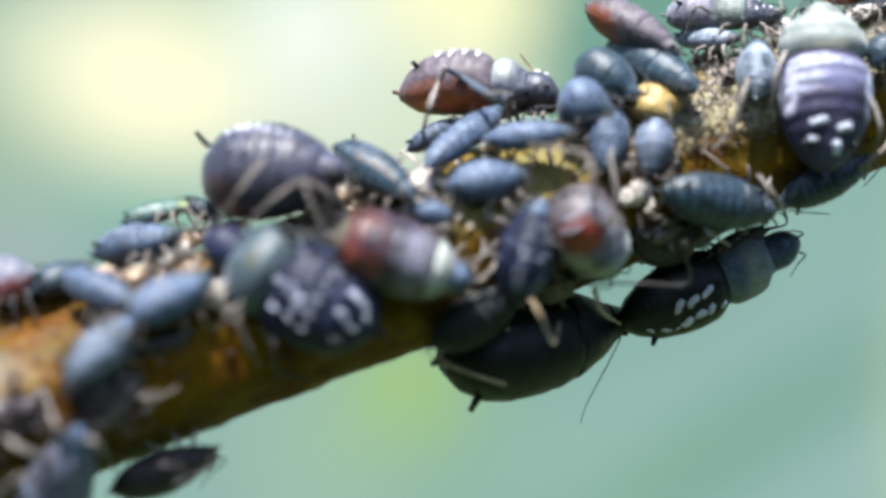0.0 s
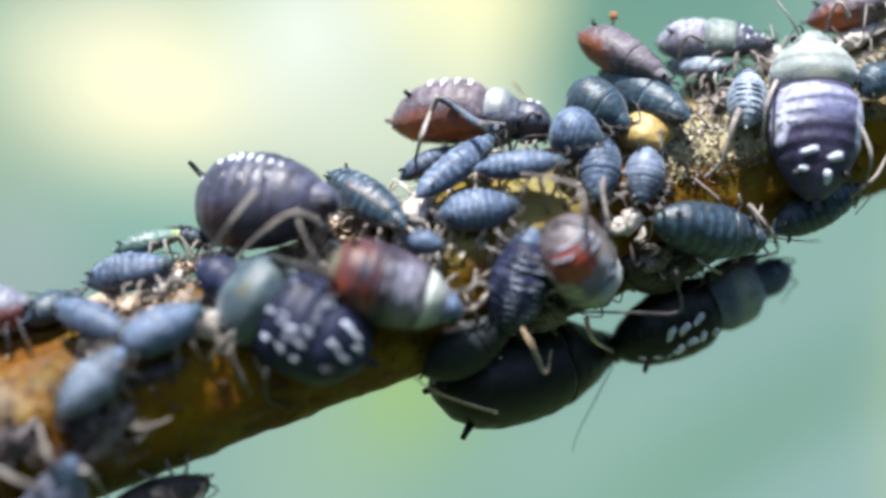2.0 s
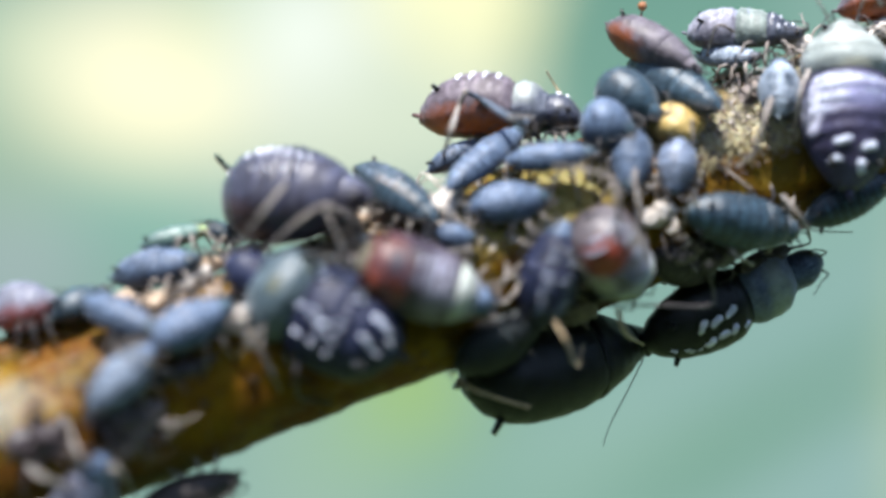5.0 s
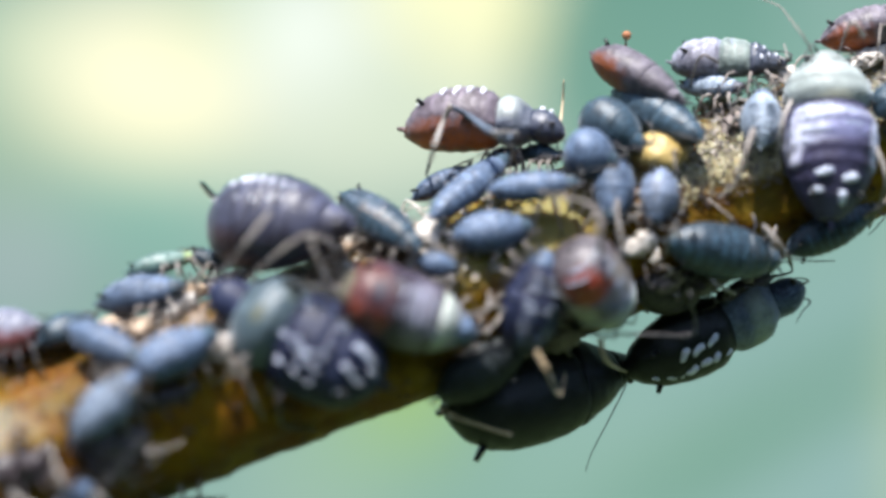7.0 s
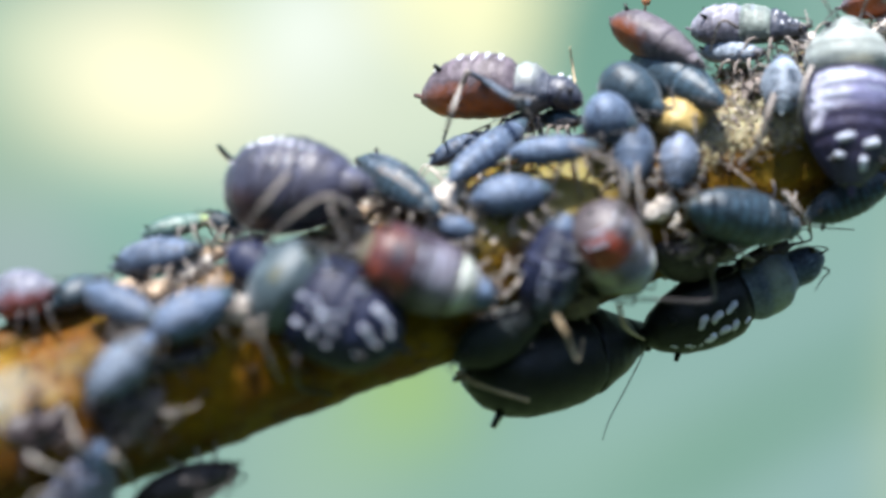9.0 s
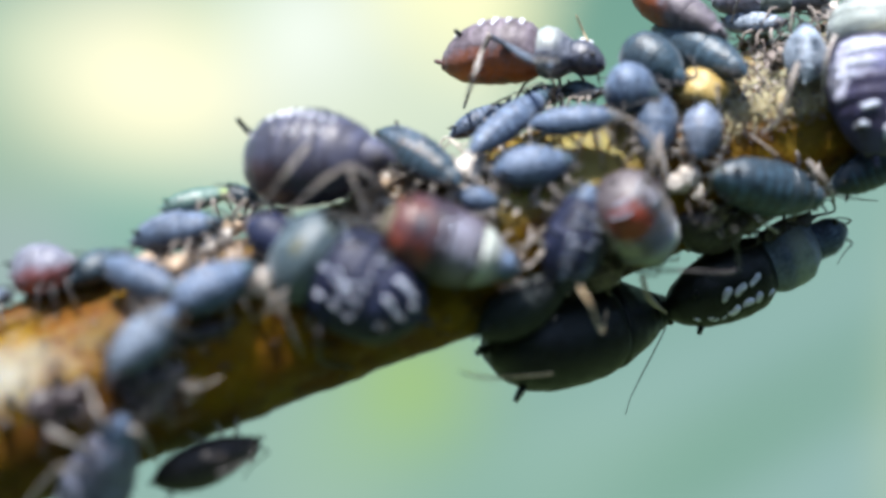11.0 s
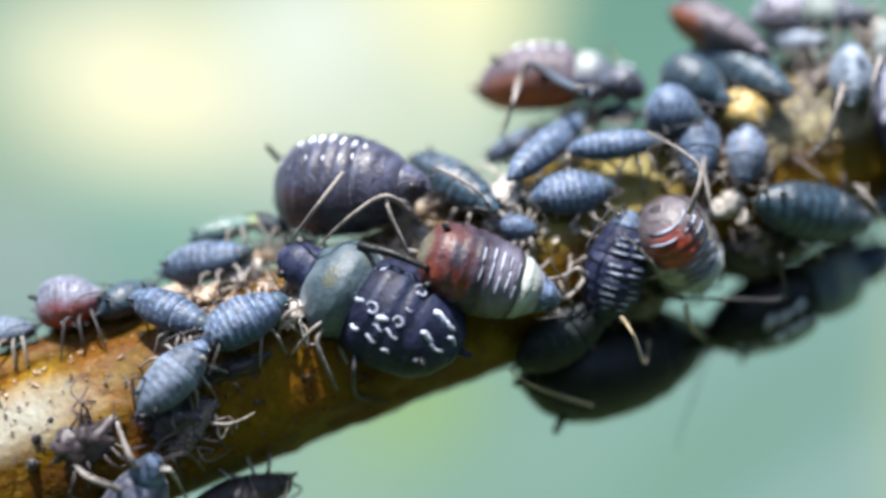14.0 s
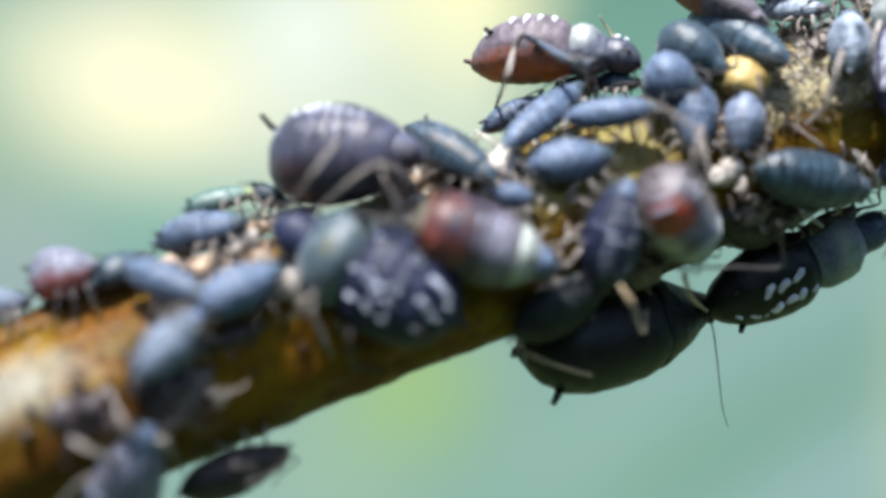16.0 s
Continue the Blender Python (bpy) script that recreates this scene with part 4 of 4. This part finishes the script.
aphid("grey aphid with banded back, head up the stem", (60, 1092), (152, 852), 120, h=0.7, shape=LONG, skin=M_ASH, ridges=0.09, bands=7, spot_mat=M_PLUM, auto=(0, 0, 0, 0, 0, 0),
      limbs=(("leg", 0.055, M_LEG, (110, 915, 0.6), (42, 890, 0.9), (14, 862, 0.1)), ("leg", 0.05, M_LEG, (128, 880, 0.6), (108, 850, 0.9), (88, 784, 0.1)), ("leg", 0.05, M_LEG, (160, 880, 0.6), (180, 880, 0.9), (214, 924, 0.1)), ("leg", 0.05, M_LEG, (90, 950, 0.5), (40, 945, 1.0), (-22, 1006, 0.1)), ("antenna", 0.025, M_LEGD, (165, 862, 0.8), (205, 850, 1.0), (240, 880, 0.6))))
# smaller aphids along the top
aphid("slim slate aphid resting on the stem's crest", (606, 346), (742, 440), 76, h=0.55, shape=LONG, skin=M_INKTEAL, ridges=0.07, bands=5, limbs=(("leg", 0.035, M_LEG, (640, 366, 1.0), (700, 402, 0.95), (748, 455, 0.3)),))
aphid("small slate aphid on the stem", (800, 420), (944, 400), 76, h=0.3, skin=M_SLATE, ridges=0.06, bands=5)
aphid("slim slate aphid climbing over its neighbours", (762, 388), (902, 276), 62, h=0.6, shape=LONG, skin=M_SLATE, ridges=0.06, bands=4)
aphid("small slate aphid half hidden by its neighbour", (730, 354), (830, 298), 50, h=0.3, skin=M_SLATE)
aphid("slim grey-blue aphid on the stem", (864, 338), (1026, 322), 54, h=0.6, shape=LONG, skin=M_SLATE)
aphid("small dark slate aphid under a larger one", (858, 286), (942, 276), 46, h=0.3, skin=M_SLATE)
aphid("small dark teal aphid under a larger one", (926, 270), (994, 280), 44, h=0.3, skin=M_TEAL)
aphid("dark teal aphid sitting high on the crowd", (1034, 198), (1138, 262), 94, h=0.9, hh=0.5, tall=1.0, horns=0, ridges=0.008, waist=0.02, shape=ADULT, skin=M_TEAL, auto=(0, 0, 0, 1, 1, 0))
aphid("dark teal aphid on the stem's crest", (1086, 164), (1244, 248), 90, h=0.6, tall=0.95, horns=0, ridges=0.015, waist=0.02, skin=M_TEAL, auto=(1, 0, 0, 1, 1, 1))
aphid("round grey-blue aphid among others", (1002, 266), (1094, 290), 92, h=0.6, tall=1.0, horns=0, ridges=0.012, waist=0.025, shape=ADULT, skin=M_SLATE)
aphid("slate aphid with its head down", (1088, 276), (1084, 396), 74, h=0.4, skin=M_SLATE, limbs=(("leg", 0.045, M_LEG, (1094, 350, 0.5), (1092, 380, 0.8), (1106, 450, 0.9)),))
aphid("small violet-grey aphid on the stem", (1172, 298), (1160, 398), 70, h=0.3, skin=M_VIOLET)
aphid("dark teal aphid with ribbed back", (1182, 426), (1382, 464), 98, h=0.45, shape=LONG, skin=M_INKTEAL, ridges=0.07, limbs=(("leg", 0.045, M_LEG, (1205, 430, 0.4), (1192, 405, 0.8), (1176, 455, 0.3)), ("leg", 0.045, M_LEG, (1370, 445, 0.4), (1352, 400, 0.5), (1388, 445, 0.9), (1402, 470, 0.2)), ("antenna", 0.02, M_LEGD, (1385, 455, 0.5), (1430, 462, 0.6), (1478, 462, 0.4))))
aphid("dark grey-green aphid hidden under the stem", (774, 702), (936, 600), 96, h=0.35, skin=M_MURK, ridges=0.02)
rose, _ = aphid("lilac-grey aphid with orange tail and a small honeydew drop", (1050, 98), (1212, 184), 92, h=0.8, up=(0.15, 0.30, 0.9), shape=ADULT, skin=M_LILACBELLY, ridges=0.04, auto=(0, 0, 0, 1, 1, 1), limbs=(("leg", 0.035, M_LEG, (1150, 140, 1.1, 0.3), (1116, 118, 1.3, 0.36), (1090, 166, 0.8, 0.3)), ("cornicle", 0.028, M_RED, (1106, 100, 1.0), (1107, 84, 1.1), (1108, 70, 1.15))))
aphid("mottled dark aphid with pale thorax on the crest", (1188, 112), (1394, 114), 90, h=0.5, arch=0.25, shape=STOUT, cuts=(0.42, 0.68), waist=0.12, skin=M_LILAC, thorax=M_PALE, face=M_MOTTLE, bands=4, spots=((0.73, 120, 0.016, 12), (0.78, 150, 0.014, 12), (0.80, 105, 0.012, 12), (0.84, 130, 0.014, 14), (0.90, 110, 0.012, 16)), limbs=(("leg", 0.035, M_LEG, (1270, 110, 0.9, 0.3), (1240, 100, 1.1, 0.4), (1222, 150, 0.6, 0.3)), ("antenna", 0.025, M_LEG, (1370, 95, 0.6), (1392, 105, 0.9), (1388, 78, 0.9))))
aphid("small blue-grey aphid below a larger one", (1204, 152), (1318, 156), 52, h=0.45, skin=M_MIST, face=M_MOTTLE, bands=4)
aphid("small grey ribbed aphid, head up the stem", (1346, 260), (1350, 160), 74, h=0.5, skin=M_MIST, face=M_SLATE, ridges=0.14, bands=5, spot_mat=M_SLATE, limbs=(("leg", 0.06, M_LEG, (1334, 230, 0.6), (1322, 262, 0.9), (1306, 320, 0.6), (1272, 352, 0.1)),))
aphid("red-brown aphid on the stem's crest", (1452, 74), (1640, 28), 92, h=0.6, up=(0.1, 0.25, 0.95), skin=M_LILACBELLY, ridges=0.07, limbs=(("leg", 0.04, M_LEG, (1530, 66, 1.0, 0.3), (1508, 40, 1.2, 0.42), (1484, 92, 0.5, 0.3)),))
aphid("teal aphid on the stem beside a larger one", (1550, 204), (1602, 150), 64, h=0.5, skin=M_TEAL)
aphid("dark teal aphid on the stem's underside", (1392, 444), (1552, 366), 76, h=0.3, shape=LONG, skin=M_INKTEAL, ridges=0.06, limbs=(("leg", 0.05, M_LEG, (1530, 385, 0.5), (1575, 350, 0.7), (1600, 300, 0.2)),))
# the lower end
aphid("slate aphid on the stem's crest", (174, 540), (330, 508), 80, h=0.45, skin=M_SLATE, ridges=0.07, bands=6)
aphid("slate aphid climbing over another", (120, 580), (254, 638), 64, h=0.6, skin=M_SLATE)
aphid("dark teal aphid half under another", (68, 610), (164, 564), 70, h=0.4, skin=M_TEAL)
aphid("round rose-violet aphid with a red belly", (-36, 602), (80, 580), 86, h=0.6, tall=1.0, shape=ADULT, skin=M_VIOLETBELLY, legs=M_LEGD)
aphid("grey-green aphid on the stem", (-146, 648), (-38, 636), 62, h=0.45, skin=M_GREY)
aphid("slate aphid at the stem's lower end", (-190, 712), (-116, 690), 60, h=0.45, skin=M_SLATE)
aphid("slate aphid with ribbed back on the stem", (232, 662), (384, 586), 80, h=0.45, skin=M_SLATE, ridges=0.09, bands=7)
aphid("grey aphid head up on the stem", (128, 778), (246, 660), 73, h=0.5, shape=LONG, skin=M_GREY, ridges=0.05, limbs=(("leg", 0.03, M_LEGD, (165, 735, 0.5), (118, 722, 0.8), (126, 790, 0.1)), ("leg", 0.035, M_LEG, (225, 690, 0.5), (240, 690, 0.7), (232, 735, 0.1))))
aphid("small pale green aphid on the crest", (222, 484), (352, 452), 46, h=0.35, skin=M_GREEN)
aphid("small black aphid beneath a plump one", (334, 450), (402, 476), 44, h=0.4, skin=M_TEAL)
aphid("dark brown-black aphid clinging under the stem", (206, 962), (394, 890), 82, h=0.45, skin=M_SOOT, up=(0.3, -0.9, -0.6), limbs=(("leg", 0.035, M_LEGD, (315, 950, 0.9), (372, 926, 0.9), (384, 896, 0.6)),))
# a dark body added to fill a shadowed hollow between the others
aphid("dark brown body standing in for a shadowed hollow among the aphids", (1128, 500), (1226, 536), 84, h=0.1, skin=M_SOOT)
aphid("small slate aphid behind a larger one", (738, 462), (812, 474), 44, h=0.25, skin=M_SLATE)


# ---- moving limbs ----
def hinge(name, owner, thick, mat, *line, label="", near=0.0):
    """A limb that turns about its first point; returns it, its rest pose in its owner's space and the owner's turn."""
    pts = [spot(u, v, seat(u, v, h).y - near) for u, v, h in line]
    frame_inv = owner.matrix_basis.inverted()
    ob = part(name, limb(smooth_line([p - pts[0] for p in pts], 5 * len(pts)), thick, thick * 0.4, 7), mat, owner, label)
    rest = frame_inv @ Matrix.Translation(world_of(pts[0]))
    ob.matrix_basis = rest
    return ob, rest


feeler = hinge("antenna", black, 0.016, M_LEGD, (1112, 662, 0.75), (1104, 690, 0.8), (1075, 748, 0.8), (1048, 800, 0.8), (1036, 836, 0.8), label="long thin black antenna", near=-0.8)
hindleg = hinge("leg", black, 0.034, M_STRAW, (905, 770, 0.55), (845, 752, 0.6), (796, 734, 0.5), (757, 708, 0.2), label="straw-coloured hind leg with dark foot", near=0.75)
mast = hinge("antenna", orange, 0.034, M_STRAW, (990, 232, 0.9), (995, 190, 0.9), (998, 142, 0.9), label="pale upright antenna", near=-0.6)
prop = hinge("leg", red2, 0.05, M_LEG, (1062, 448, 1.2), (1060, 410, 1.4), (1050, 372, 1.3), (1010, 356, 1.2), (946, 346, 0.9), label="long pale hind leg")


# ---- honeydew, bud, shed skins and flakes ----
def honeydew():
    bm = bmesh.new()
    bmesh.ops.create_icosphere(bm, subdivisions=3, radius=0.085 * MM)
    m, nt, p = shader("honeydew_amber")
    p.inputs["Base Color"].default_value = (0.48, 0.21, 0.10, 1)
    p.inputs["Roughness"].default_value = 0.05
    p.inputs["Transmission Weight"].default_value = 0.35
    ob = part("honeydew_drop", bm, m, rose, "small amber drop")
    ob.matrix_basis = rose.matrix_basis.inverted() @ Matrix.Translation(world_of(seat(1109, 63, 1.15)))


honeydew()


def bud():
    """A lumpy yellow bud out of the stem."""
    c = seat(1166, 276, 0.12)
    bm = bmesh.new()
    bmesh.ops.create_icosphere(bm, subdivisions=4, radius=0.46)
    for v in bm.verts:
        v.co *= 1 + 0.22 * noise.noise(v.co * 3.0 + Vector((4, 1, 0))) + 0.06 * noise.noise(v.co * 9)
        v.co.z *= 0.85
        v.co = world_of(v.co + c)
    part("bud", bm, M_BUD, STEM, "lumpy yellow bud")


bud()


def shed_skin(label, u, v, length, width, turn, mat, h=0.12, salt=0, legs=5, name="shed_skin"):
    """A crumpled empty skin with loose curled legs, lying on the stem."""
    c = seat(u, v, h)
    out = off_axis(c).normalized()
    fx = (Matrix.Rotation(radians(turn), 3, out) @ AXD)
    fy = out.cross(fx)
    root = new(name)
    root.matrix_basis = Matrix.Translation(world_of(c)) @ Matrix((fx, fy, out)).transposed().to_4x4()
    root.empty_display_size = 0.0004
    tagged(root, label, "shed skin", "shed skins on the stem")
    b = Body(length / 100, width / 100, width / 260, width / 300, NYMPH, 0.10, 0.05)
    bm = b.shell(0, 1, 34, 24)
    for w in bm.verts:
        q = w.co / MM * 3.2 + Vector((salt * 3.1, 0, 0))
        w.co *= 1 + 0.45 * noise.noise(q) + 0.32 * noise.noise(q * 2.7) + 0.28 * noise.noise(q * 6.5)
        w.co.z *= 0.9
    part("husk", bm, mat, root)
    rnd = random.Random(salt + 50)
    for k in range(legs):
        s = 1 if k % 2 else -1
        p = Vector((rnd.uniform(-0.3, 0.4) * length / 100, s * width / 260, 0))
        q = p + Vector((rnd.uniform(-0.3, 0.3), s * rnd.uniform(0.12, 0.3), rnd.uniform(0.05, 0.28)))
        r = q + Vector((rnd.uniform(-0.25, 0.25), s * rnd.uniform(-0.1, 0.3), -rnd.uniform(0.1, 0.25)))
        e = r + Vector((rnd.uniform(-0.2, 0.2), s * rnd.uniform(-0.1, 0.15), -0.04))
        part("leg", limb(smooth_line([p, q, r, e], 10), 0.024, 0.011, 6), mat if mat is M_DEAD or k % 3 else M_LEG, root)
    return root


shed_skin("crumpled dark withered aphid husk on the stem", 38, 826, 110, 60, 10, M_DEAD, 0.2, 1, 9)
shed_skin("pale crumpled shed skin beside a dark husk", 222, 810, 105, 34, 35, M_HUSK, 0.15, 2, 12)
shed_skin("dark withered husk tucked under a shed skin", 190, 785, 110, 60, -10, M_DEAD, 0.1, 3, 9)
shed_skin("pale crumpled shed skin on the stem", 1136, 430, 62, 40, 5, M_SKIN, 0.12, 4, 4)
shed_skin("white crumpled shed skin below slim aphids", 756, 416, 120, 56, 50, M_SKIN, 0.12, 5, 4)
shed_skin("straw-coloured shed skin on the crest", 1388, 132, 56, 50, 70, M_SKIN, 0.3, 6, 4)
shed_skin("pale shed skin under a plump aphid", 636, 420, 90, 56, -10, M_SKIN, 0.15, 7, 4)
shed_skin("tan shed skin on the crest", 344, 520, 70, 44, 20, M_TAN, 0.1, 8, 4)
shed_skin("pale tan shed skin between slate aphids", 250, 578, 56, 44, 40, M_TAN, 0.1, 9, 3)
shed_skin("dark thin husk lying along the stem", 290, 705, 110, 30, 0, M_DEAD, 0.03, 10, 2)
shed_skin("pale shed skin beside a dark aphid's head", 386, 610, 70, 50, 10, M_SKIN, 0.12, 11, 5)
shed_skin("white shed skin at the crest", 1545, 98, 100, 44, 10, M_SKIN, 0.25, 13, 5)
shed_skin("dark husk behind a ribbed aphid", 1240, 500, 100, 60, 10, M_DEAD, 0.2, 14, 5)
shed_skin("dark brown husk wedged under a ribbed aphid", 1318, 508, 120, 48, -8, M_DEAD, 0.06, 30, 5)
shed_skin("pale crumpled shed skin behind a dark aphid", 590, 452, 80, 50, 30, M_TAN, 0.12, 15, 4)
shed_skin("pale shed skin at the head of a slim aphid", 690, 396, 70, 46, 50, M_SKIN, 0.12, 16, 3)
shed_skin("tan crumpled shed skin piled on the crest", 205, 580, 100, 60, 15, M_TAN, 0.15, 17, 4)
shed_skin("pale shed skin piled on the crest", 305, 545, 100, 56, -20, M_SKIN, 0.15, 18, 4)
shed_skin("dark leggy husk below a round aphid", 36, 622, 80, 50, 10, M_DEAD, 0.12, 19, 9)
shed_skin("pale shed skin before a sage aphid's head", 404, 500, 80, 50, 10, M_SKIN, 0.15, 20, 5)
shed_skin("brown husk under a pale-ringed aphid", 1000, 590, 90, 60, 20, M_HUSK, 0.1, 22, 4)

shed_skin("grey-brown shed skin below a dark ribbed aphid", 1180, 500, 90, 40, 20, M_HUSK, 0.15, 25, 6)
shed_skin("grey-brown shed skin on the stem beside a grey aphid", 1300, 215, 60, 40, 30, M_HUSK, 0.06, 26, 5)
shed_skin("dull yellow crumpled shed skin on the stem's crest", 1262, 185, 56, 36, -30, M_FLAKE, 0.08, 27, 4)


def flakes(label, u0, u1, v0, v1, count, size, mat, seed, lift=0.02):
    """Small curled flakes strewn over a stretch of the stem; v0, v1 lie down from its middle line."""
    rnd = random.Random(seed)
    verts, faces = [], []
    for _ in range(count):
        u = rnd.uniform(u0, u1)
        v = 681.5 - 0.385 * (u - 400) + rnd.uniform(v0, v1)
        c = seat(u, v, 0.0)
        w = off_axis(c).normalized()
        c = c + w * (stem_skin(c) - RAD + lift + rnd.uniform(0, 0.05))
        out = (off_axis(c).normalized() + Vector((rnd.uniform(-0.6, 0.6), rnd.uniform(-0.6, 0.6), rnd.uniform(-0.6, 0.6)))).normalized()
        fx = out.orthogonal().normalized()
        fx = Matrix.Rotation(rnd.uniform(0, 6.28), 3, out) @ fx
        fy = out.cross(fx)
        a, b, curl = rnd.uniform(0.4, 1.0) * size, rnd.uniform(0.2, 0.6) * size, rnd.uniform(0.2, 0.9)
        n = len(verts)
        for lay in (0.0, -0.012):
            for i in range(4):
                for k in range(3):
                    x, y = (i / 1.5 - 1) * a * (1 - 0.3 * abs(k - 1)), (k - 1) * b * (1 - 0.25 * abs(i - 1.5))
                    z = curl * (y * y / b + 0.4 * x * x / a) + lay + rnd.uniform(-0.008, 0.008)
                    verts.append(tuple(world_of(c + fx * x + fy * y + out * z)))
        for lay in (0, 12):
            for i in range(3):
                for k in range(2):
                    q = n + lay + i * 3 + k
                    f = (q, q + 1, q + 4, q + 3)
                    faces.append(f if lay == 0 else f[::-1])
    me = bpy.data.meshes.new("flakes")
    me.from_pydata(verts, [], faces)
    me.materials.append(mat)
    ob = new("shed_skin_flakes", me)
    tagged(ob, label, "flakes", kind="stuff")


flakes("pale straw flakes of shed skin strewn over the stem", 1180, 1620, -165, -60, 260, 0.075, M_SKIN, 1)
flakes("yellow-grey bark flakes on the stem", 1170, 1580, -165, 0, 900, 0.055, M_FLAKE, 2)
flakes("grey-brown flakes of dry skin on the stem", 1170, 1600, -165, 20, 700, 0.055, M_HUSK, 9)
flakes("pinkish tan flakes of shed skin on the crest", 470, 760, -150, -60, 260, 0.13, M_TAN, 3)
flakes("tan flakes of shed skin on the crest", 160, 420, -160, -70, 160, 0.12, M_TAN, 4)
flakes("pale flakes of shed skin on the crest", 400, 900, -160, -20, 140, 0.12, M_SKIN, 5)
flakes("orange-tan flakes of bark on the crest", -160, 170, -160, -100, 24, 0.07, M_TAN, 6)
flakes("dark specks of dirt on the stem", -100, 1000, -60, 150, 150, 0.055, M_DEAD, 7, 0.0)
flakes("grey-brown scurf on the stem's lower end", -200, 110, -120, -40, 24, 0.05, M_HUSK, 8, 0.0)


# ---- what moves ----
def motions():
    walk(focus_mark, [(t, Matrix.Translation((0, y * MM, HIGH))) for t, y in FOCUS])
    rest = orange.matrix_basis.copy()
    walk(orange, [(t, Matrix.Translation((x * MM, 0, z * MM)) @ rest) for t, x, z in ((0, 0, -0.20), (2.5, 0, -0.22), (3.5, 0, -0.25), (4.2, 0, -0.26), (6.3, 0, -0.10), (6.5, 0, -0.06), (7, 0, 0), (8, 0, 0), (8.5, -0.02, -0.03), (10.8, 0, 0.06), (11, 0, 0.09), (11.5, 0, 0.20), (12, 0, 0.18), (12.5, 0, 0.10), (13, 0, 0.06), (13.5, 0.02, 0.07), (14, 0.03, 0.02), (14.5, 0, 0.01), (16, 0, -0.04))])
    ob, home = feeler
    walk(ob, [(t, swing(home, a) @ Matrix.Rotation(radians(back), 4, (0.917, 0, -0.4))) for t, a, back in ((0, 0, 0), (10.8, 0, 0), (12.5, -2, 0), (13.5, -4, 0), (14.5, -13, 0), (15, -42, 12), (15.5, -74, 42), (16, -34, 10))])
    ob, home = hindleg
    walk(ob, [(t, swing(home, a)) for t, a in ((0, 0), (8.7, 0), (10.8, -20), (11, -22), (11.5, -6), (12, 0), (16, 0))])
    ob, home = mast
    walk(ob, [(t, swing(home, a)) for t, a in ((0, -43), (4.2, -43), (6.3, -14), (6.5, -12), (7, 0), (8, -2), (8.5, -8), (10.8, -22), (11, -27), (12, -15), (13, -34), (16, -38))])
    ob, home = prop
    walk(ob, [(t, swing(home, a)) for t, a in ((0, 0), (4.2, 0), (7, 4), (8.5, 10), (10.8, 24), (16, 24))])


def swing(home, degrees):
    """A limb's pose turned clockwise about +y at its root."""
    return home @ pose(0, 0, 0, 0, degrees, 0)


motions()
